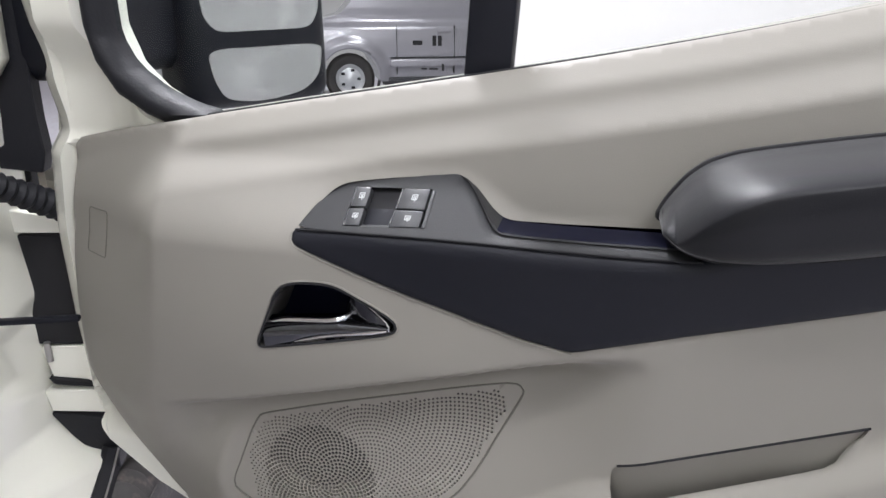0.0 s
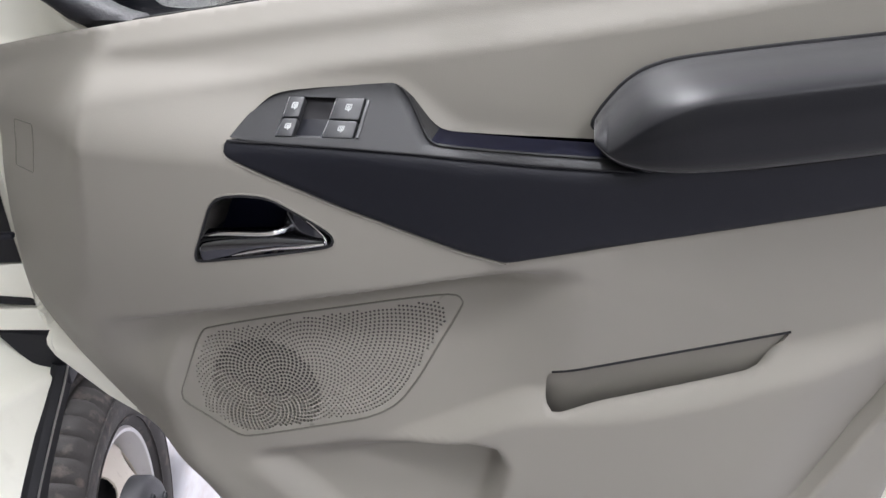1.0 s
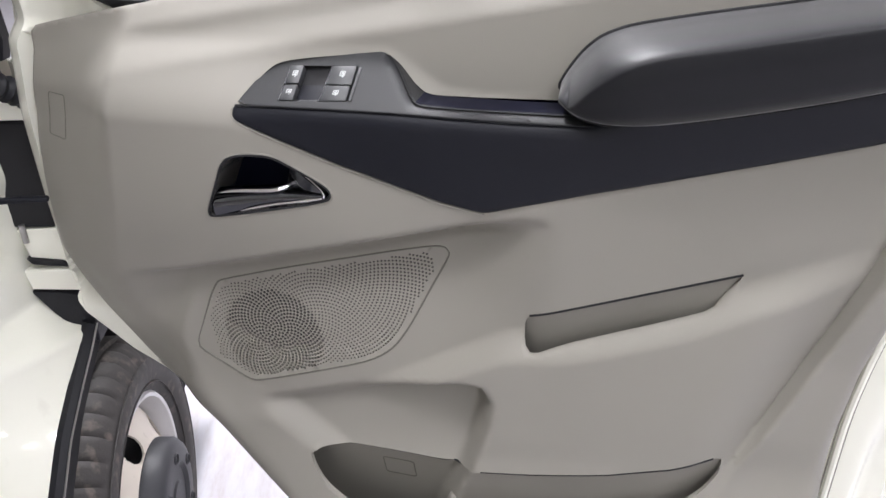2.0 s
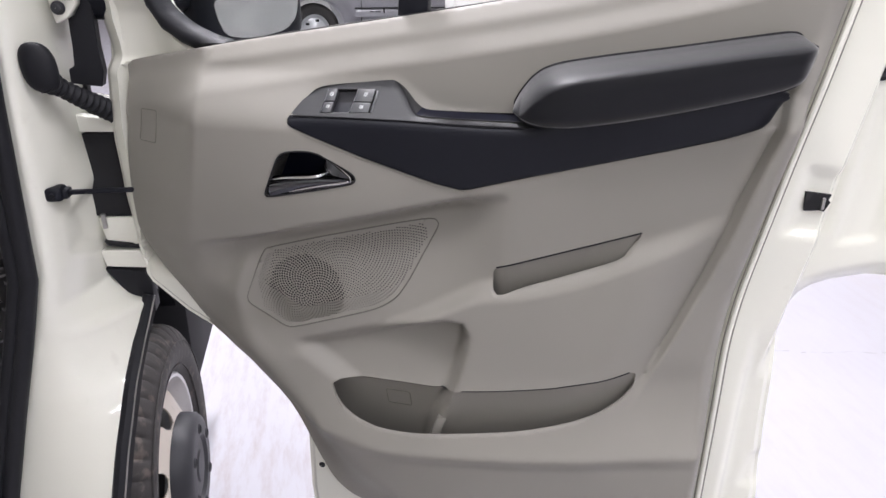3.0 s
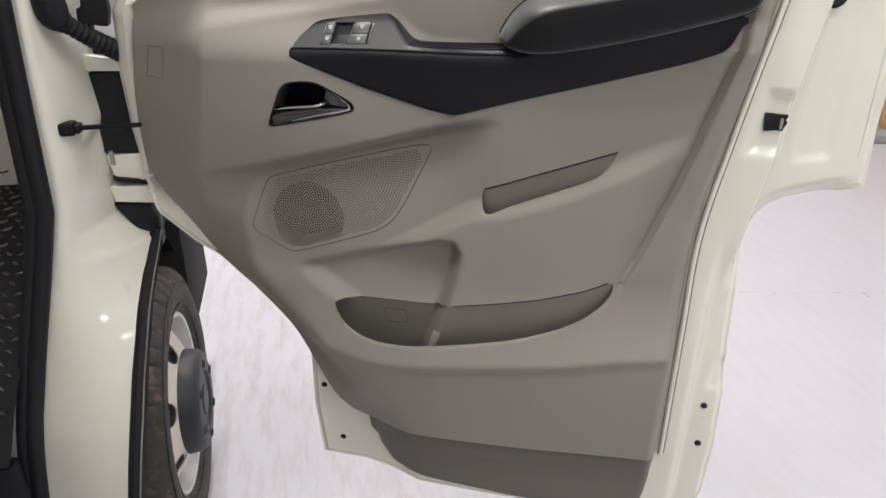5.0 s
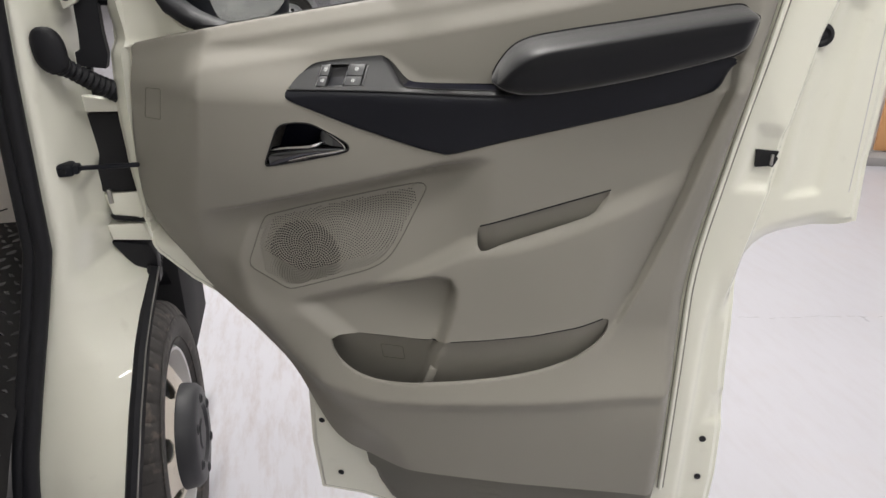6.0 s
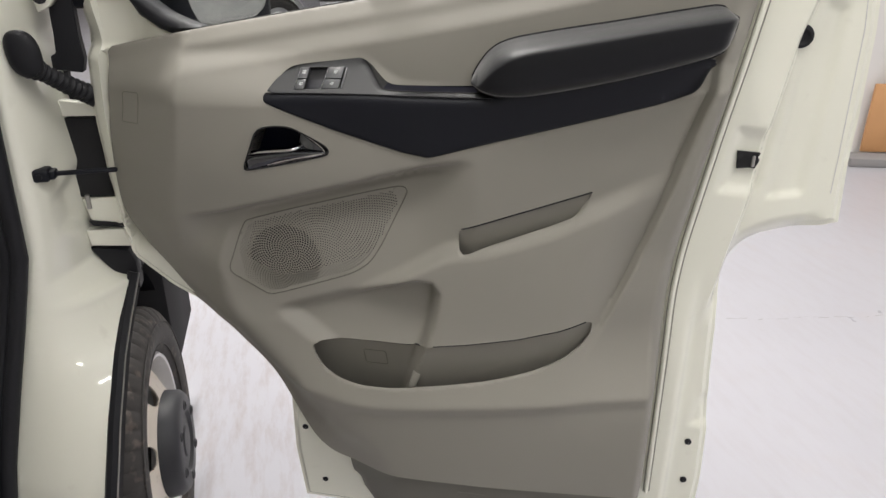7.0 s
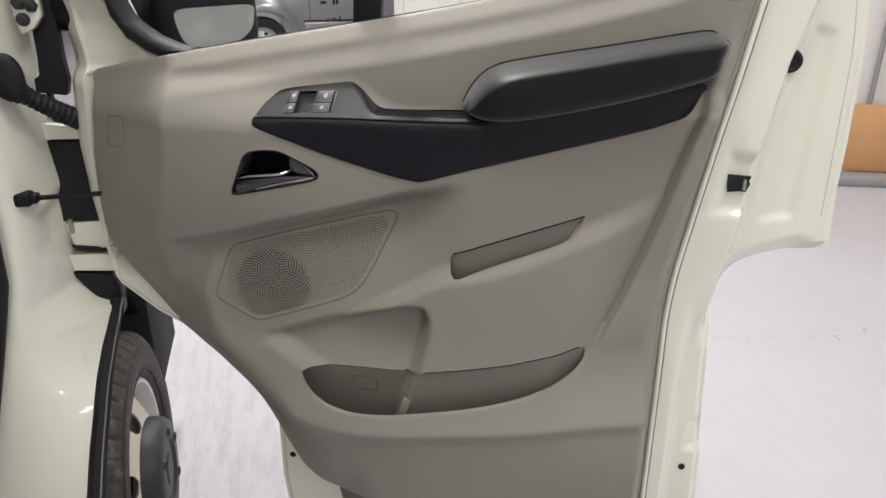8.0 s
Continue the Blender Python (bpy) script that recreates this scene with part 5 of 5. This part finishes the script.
# hinge and dark gap between pillar and door
def gap_piece(name, poly, a0, a1, material, label=""):
    """A piece in the gap: outline in (outwards, height), between two depths."""
    bm = bmesh.new()
    f = bm.faces.new([bm.verts.new((b, a0, z)) for b, z in poly])
    r = bmesh.ops.extrude_face_region(bm, geom=[f])
    for v in [g for g in r["geom"] if isinstance(g, bmesh.types.BMVert)]:
        v.co.y = a1
    bmesh.ops.bevel(bm, geom=bm.edges[:], offset=0.0015, segments=1, affect="EDGES")
    return part(name, bm, material, van, label)


gap_piece("gap_fill", [(-0.088, 1.212), (-0.005, 1.207), (0.0, 1.062), (-0.072, 1.066)], 0.012, 0.04, GAP, "black foam gap cover")
gap_piece("gap_fill", [(-0.078, 0.968), (-0.01, 0.955), (0.0, 0.93), (-0.002, 0.872), (-0.03, 0.895), (-0.055, 0.93)], 0.012, 0.05, RUBBER, "black rubber gap cover")
# black sheet behind the gap, in place of its shade
gap_piece("gap_shade", [(-0.10, 1.60), (-0.060, 1.60), (-0.060, 1.25), (0.0, 1.25), (0.0, 0.90), (-0.10, 0.90)], 0.055, 0.075, GAP)
gap_piece("gap_strip", [(-0.0373, 1.55), (-0.008, 1.55), (-0.015, 1.395), (-0.016, 1.349), (-0.014, 1.3115), (-0.020, 1.2885), (-0.0655, 1.295), (-0.0646, 1.317), (-0.0558, 1.3215), (-0.053, 1.35), (-0.0521, 1.382)], -0.004, 0.02, RUBBER, "black rubber strip in the gap")
hinge = gap_piece("hinge", [(-0.064, 1.53), (-0.023, 1.53), (-0.027, 1.415), (-0.040, 1.397), (-0.059, 1.388), (-0.064, 1.415)], -0.036, -0.012, PAINT, "white painted door hinge with steel bolts")
for b, z, r in ((-0.0535, 1.435, 0.0085), (-0.0375, 1.431, 0.0080), (-0.0520, 1.4105, 0.0075), (-0.0455, 1.478, 0.0085)):
    bm = bmesh.new()
    revolve(bm, [(0.0, r * 1.35), (-0.002, r * 1.35), (-0.003, r), (-0.010, r * 0.95), (-0.011, r * 0.6), (-0.011, 0.0004)], 6 if r > 0.0078 else 14, "y")
    bmesh.ops.transform(bm, matrix=pose(b, -0.036, z), verts=bm.verts)
    part("bolt", bm, HUB, hinge, "dark hinge bolt", smooth=False)
gap_piece("bracket", [(-0.084, 1.245), (-0.02, 1.232), (-0.012, 1.212), (-0.082, 1.214)], 0.010, 0.03, PAINT, "white painted bracket")
gap_piece("bracket", [(-0.070, 1.062), (-0.005, 1.062), (0.0, 1.015), (-0.03, 1.005), (-0.062, 1.02)], 0.010, 0.03, PAINT, "white painted bracket")
# dark sliver put in for the shaded gap between the brackets
gap_piece("gap_fill", [(-0.066, 1.022), (-0.06, 1.012), (-0.005, 1.003), (-0.02, 1.014)], 0.004, 0.03, GAP)
gap_piece("bracket", [(-0.075, 1.003), (-0.01, 1.0), (0.0, 0.965), (-0.07, 0.972)], 0.006, 0.03, PAINT, "white painted bracket")

part("bracket_tube", tube(bmesh.new(), [(-0.0585, 0.004, 1.072), (-0.0585, 0.004, 1.046)], 0.0042, 10), STEEL, van, "short bare metal tube")

# front wheel
def build_wheel(hub_m):
    bm = bmesh.new()
    prof = [(0.0, 0.227), (0.010, 0.236), (0.022, 0.262), (0.026, 0.290), (0.016, 0.318), (0.004, 0.334), (-0.006, 0.341), (-0.02, 0.346), (-0.03, 0.346),
            (-0.032, 0.339), (-0.040, 0.339), (-0.042, 0.348), (-0.075, 0.349), (-0.077, 0.341), (-0.086, 0.341), (-0.088, 0.349), (-0.125, 0.348), (-0.127, 0.340), (-0.134, 0.340),
            (-0.136, 0.347), (-0.17, 0.342), (-0.19, 0.32), (-0.195, 0.28), (-0.175, 0.225)]
    n = 300
    rings = revolve(bm, prof, n)
    for k, ring in enumerate(rings):            # shoulder grooves
        if 4 <= k <= 8:
            for i, v in enumerate(ring):
                if i % 6 == 0:
                    rr = math.hypot(v.co.y, v.co.z)
                    v.co.y *= (rr - 0.004) / rr
                    v.co.z *= (rr - 0.004) / rr
                    v.co.x -= 0.001
    bmesh.ops.transform(bm, matrix=hub_m, verts=bm.verts)
    w = part("wheel", bm, TYRE, van, "worn black tyre on a cream steel wheel", sharp=35)
    bm = bmesh.new()
    for r0 in (0.247, 0.304):
        pts = [(0.023 if r0 > 0.28 else 0.0175, r0 * math.cos(a), r0 * math.sin(a)) for a in np.linspace(0, 2 * math.pi, 72)]
        tube(bm, pts, 0.0018, 6, False)
    bmesh.ops.transform(bm, matrix=hub_m, verts=bm.verts)
    part("sidewall_ribs", bm, TYRE, w)
    bm = bmesh.new()
    revolve(bm, [(-0.17, 0.226), (0.002, 0.229), (0.008, 0.224), (0.006, 0.217), (-0.012, 0.213), (-0.04, 0.209), (-0.075, 0.205), (-0.09, 0.19), (-0.09, 0.02)], 72)
    bmesh.ops.transform(bm, matrix=hub_m, verts=bm.verts)
    part("rim", bm, SILVER, w, "silver steel rim")
    bm = bmesh.new()
    n, prof = 300, [(-0.050, 0.206)] + [(-0.040 + 0.060 * t ** 0.75, 0.204 - 0.084 * t) for t in np.linspace(0, 1, 44)]
    rings = revolve(bm, prof, n)
    gone = []
    for f in bm.faces:
        c = f.calc_center_median()
        a, r = math.atan2(c.z, c.y), math.hypot(c.y, c.z)
        d = (a - radians(5)) % (math.pi / 3) - math.pi / 6
        if (d * r / 0.030) ** 2 + ((r - 0.158) / 0.027) ** 2 < 1:
            gone.append(f)
    bmesh.ops.delete(bm, geom=gone, context="FACES")
    bmesh.ops.solidify(bm, geom=bm.faces[:], thickness=0.004)
    bmesh.ops.transform(bm, matrix=hub_m, verts=bm.verts)
    # black disc behind the holes, in place of the shade inside the wheel
    dark = bmesh.new()
    revolve(dark, [(-0.070, 0.203), (-0.060, 0.02)], 48)
    bmesh.ops.transform(dark, matrix=hub_m, verts=dark.verts)
    part("hole_shade", dark, GAP, w)
    part("wheel_disc", bm, CREAM, w, "cream painted wheel disc with round holes")
    bm = bmesh.new()
    revolve(bm, [(0.008, 0.122), (0.016, 0.131), (0.046, 0.128), (0.058, 0.118), (0.062, 0.105), (0.062, 0.075), (0.054, 0.068), (0.056, 0.04), (0.060, 0.036), (0.0605, 0.020), (0.0605, 0.0005)], 60)
    bmesh.ops.transform(bm, matrix=hub_m, verts=bm.verts)
    hub = part("hub_cover", bm, HUB, w, "dark grey hub cover with wheel bolts")
    for i in range(6):
        a = 2 * math.pi * i / 6 + 0.3
        bm = bmesh.new()
        revolve(bm, [(0.050, 0.014), (0.0635, 0.013), (0.066, 0.010), (0.058, 0.008), (0.058, 0.0004)], 12)
        bmesh.ops.transform(bm, matrix=hub_m @ pose(0, 0.093 * math.cos(a), 0.093 * math.sin(a)), verts=bm.verts)
        part("wheel_bolt", bm, HUB, w)


build_wheel(pose(-0.071, 0.208, 0.35))
build_wheel(pose(-0.071, -3.60, 0.35))
build_wheel(pose(-1.93, 0.208, 0.35, 0, 0, 180))
build_wheel(pose(-1.93, -3.60, 0.35, 0, 0, 180))

# ---- the dark grey van parked further off ----
def parked_van(m):
    t = thing("parked_van", m, "dark grey panel van parked across the hall", "van")
    # side faces local -Y, front towards local -X; the front wheel stands at the origin
    prof = [(-0.92, 0.35), (-0.98, 0.62), (-0.95, 0.85), (-0.80, 1.10), (-0.45, 1.25), (-0.10, 1.34), (0.55, 2.05), (0.80, 2.30), (1.2, 2.40), (4.2, 2.42), (4.35, 2.3), (4.40, 0.9), (4.38, 0.40)]
    arch = [(0.46 * math.cos(radians(a)), 0.38 + 0.46 * math.sin(radians(a))) for a in range(-5, 190, 12)]
    arch2 = [(3.3 + 0.46 * math.cos(radians(a)), 0.38 + 0.46 * math.sin(radians(a))) for a in range(-5, 190, 12)]
    outline = prof + [(3.77, 0.36)] + arch2 + [(2.83, 0.34), (0.47, 0.34)] + arch + [(-0.47, 0.35)]
    bm = bmesh.new()
    f = bm.faces.new([bm.verts.new((x, 0, z)) for x, z in outline])
    r = bmesh.ops.extrude_face_region(bm, geom=[f])
    for v in [g for g in r["geom"] if isinstance(g, bmesh.types.BMVert)]:
        v.co.y += 1.9
    for v in bm.verts:
        k = 0.16 * max(0.0, v.co.z - 1.1)
        v.co.y += k if v.co.y < 1 else -k
    body = part("body", bm, CAR_PAINT, t, "dark grey metallic body", smooth=False)
    # the curved side sheet with its flared arches
    xs, vs = np.arange(-0.96, 4.40, 0.04), []
    bm = bmesh.new()
    for x in xs:
        top, col = float(line_at(prof[1:12], x)) if x < 4.3 else 2.3, []
        for u in np.linspace(0, 1, 44):
            z = 0.34 + (top - 0.34) * u
            r = min(math.hypot(x, z - 0.38), math.hypot(x - 3.3, z - 0.38))
            y = -0.035 - 0.05 * math.exp(-((z - 0.86) / 0.30) ** 2) - 0.055 * float(step01(0.66, 0.52, r)) + 0.16 * max(0.0, z - 1.1)
            y += 0.05 * float(step01(1.14, 1.22, z)) * float(step01(1.40, 1.30, z)) + 0.03 * float(step01(0.60, 0.52, z)) * float(step01(0.5, 0.7, r))
            y += 0.25 * max(0.0, (-0.55 - x)) ** 1.5
            col.append((bm.verts.new((x, y, z)), r))
        vs.append(col)
    for a, b in zip(vs, vs[1:]):
        for k in range(43):
            if min(a[k][1], b[k][1], a[k + 1][1], b[k + 1][1]) > 0.455:
                bm.faces.new((a[k][0], b[k][0], b[k + 1][0], a[k + 1][0]))
    for v in [v for v in bm.verts if not v.link_faces]:
        bm.verts.remove(v)
    part("side_sheet", bm, CAR_PAINT, body)
    for x in (0, 3.3):
        bm = bmesh.new()
        revolve(bm, [(0.05, 0.22), (0.02, 0.25), (0.01, 0.33), (0.03, 0.36), (0.08, 0.38), (0.2, 0.38), (0.24, 0.34)], 40, "y")
        bmesh.ops.transform(bm, matrix=pose(x, -0.060, 0.38), verts=bm.verts)
        w = part("wheel", bm, TYRE, t)
        bm = bmesh.new()
        revolve(bm, [(0.04, 0.225), (0.02, 0.22), (0.05, 0.19), (0.08, 0.17), (0.06, 0.10), (0.03, 0.06), (0.03, 0.001)], 30, "y")
        bmesh.ops.transform(bm, matrix=pose(x, -0.060, 0.38), verts=bm.verts)
        hub = part("rim", bm, SILVER, w)
        for i in range(5):
            a = i * 2 * math.pi / 5
            part("wheel_hole", box_bm(-0.028, 0.028, -0.012, 0.012, -0.02, 0.02, 0.01, m=pose(x + 0.135 * math.cos(a), 0.005, 0.38 + 0.135 * math.sin(a))), GAP, w)
        bm = bmesh.new()
        pts = [(x + 0.472 * math.cos(radians(a)), -0.10, 0.38 + 0.472 * math.sin(radians(a))) for a in range(-2, 184, 8)]
        tube(bm, pts, 0.022, 8)
        part("arch_flare", bm, CAR_PAINT, t)
        bm = bmesh.new()
        revolve(bm, [(-0.09, 0.462), (0.3, 0.462)], 40, "y")
        bmesh.ops.transform(bm, matrix=pose(x, 0.0, 0.38), verts=bm.verts)
        part("inner_arch", bm, GAP, t)
    part("side_moulding", box_bm(0.62, 2.70, -0.095, 0.02, 0.55, 0.68, 0.03), CAR_PAINT, t)
    part("sill", box_bm(0.5, 2.8, -0.05, 0.06, 0.28, 0.40, 0.02), CAR_BLACK, t)
    part("bumper", box_bm(-1.02, -0.50, -0.02, 1.92, 0.28, 0.62, 0.06, seg=3), CAR_BLACK, t)
    part("headlight", box_bm(-0.86, -0.42, -0.015, 0.2, 0.92, 1.10, 0.04, seg=3), SILVER, t)
    part("crease_line", box_bm(0.62, 2.70, -0.105, 0.02, 0.685, 0.70, 0.005), GAP, t)
    part("door_gap", box_bm(0.72, 0.728, -0.088, 0.02, 0.45, 1.16), GAP, t)
    part("door_gap", box_bm(1.62, 1.628, -0.088, 0.02, 0.45, 1.16), GAP, t)
    part("door_handle", box_bm(1.36, 1.56, -0.095, 0.02, 1.06, 1.10, 0.012), CAR_PAINT, t)
    part("side_window", box_bm(0.35, 1.55, 0.085, 0.12, 1.42, 2.05, 0.03, m=pose(0, 0.0, 0)), CAR_GLASS, t)
    return t


parked_van(pose(-3.862, 10.357, 0, 0, 0, 24))

# ---- by the partition ----
board = thing("leaning_board", pose(2.55, 4.93, 0), "orange-brown board standing against the cream wall", "board")
part("panel", box_bm(0.0, 1.9, -0.015, 0.015, 0.06, 0.555, 0.003), PLY, board)
kerb = thing("floor_kerb", pose(2.40, 4.80, 0), "low grey kerb along the foot of the wall", "kerb")
part("bar", box_bm(0.0, 2.2, -0.10, 0.08, 0.0, 0.065, 0.01), KERB, kerb)
pipe = thing("wall_pipe", pose(2.66, 4.95, 0), "thin brown upright pipe on the cream wall", "pipe")
bm = bmesh.new()
revolve(bm, [(0.06, 0.001), (0.06, 0.018), (CEIL, 0.018), (CEIL, 0.001)], 14, "z")
part("tube", bm, KERB, pipe)
post = thing("partition_post", pose(PART_X, 5.05, 0), "white upright post at the end of the partition", "post")
part("shaft", box_bm(-0.07, 0.0, -0.09, 0.09, 0, CEIL, 0.01), WALL, post)
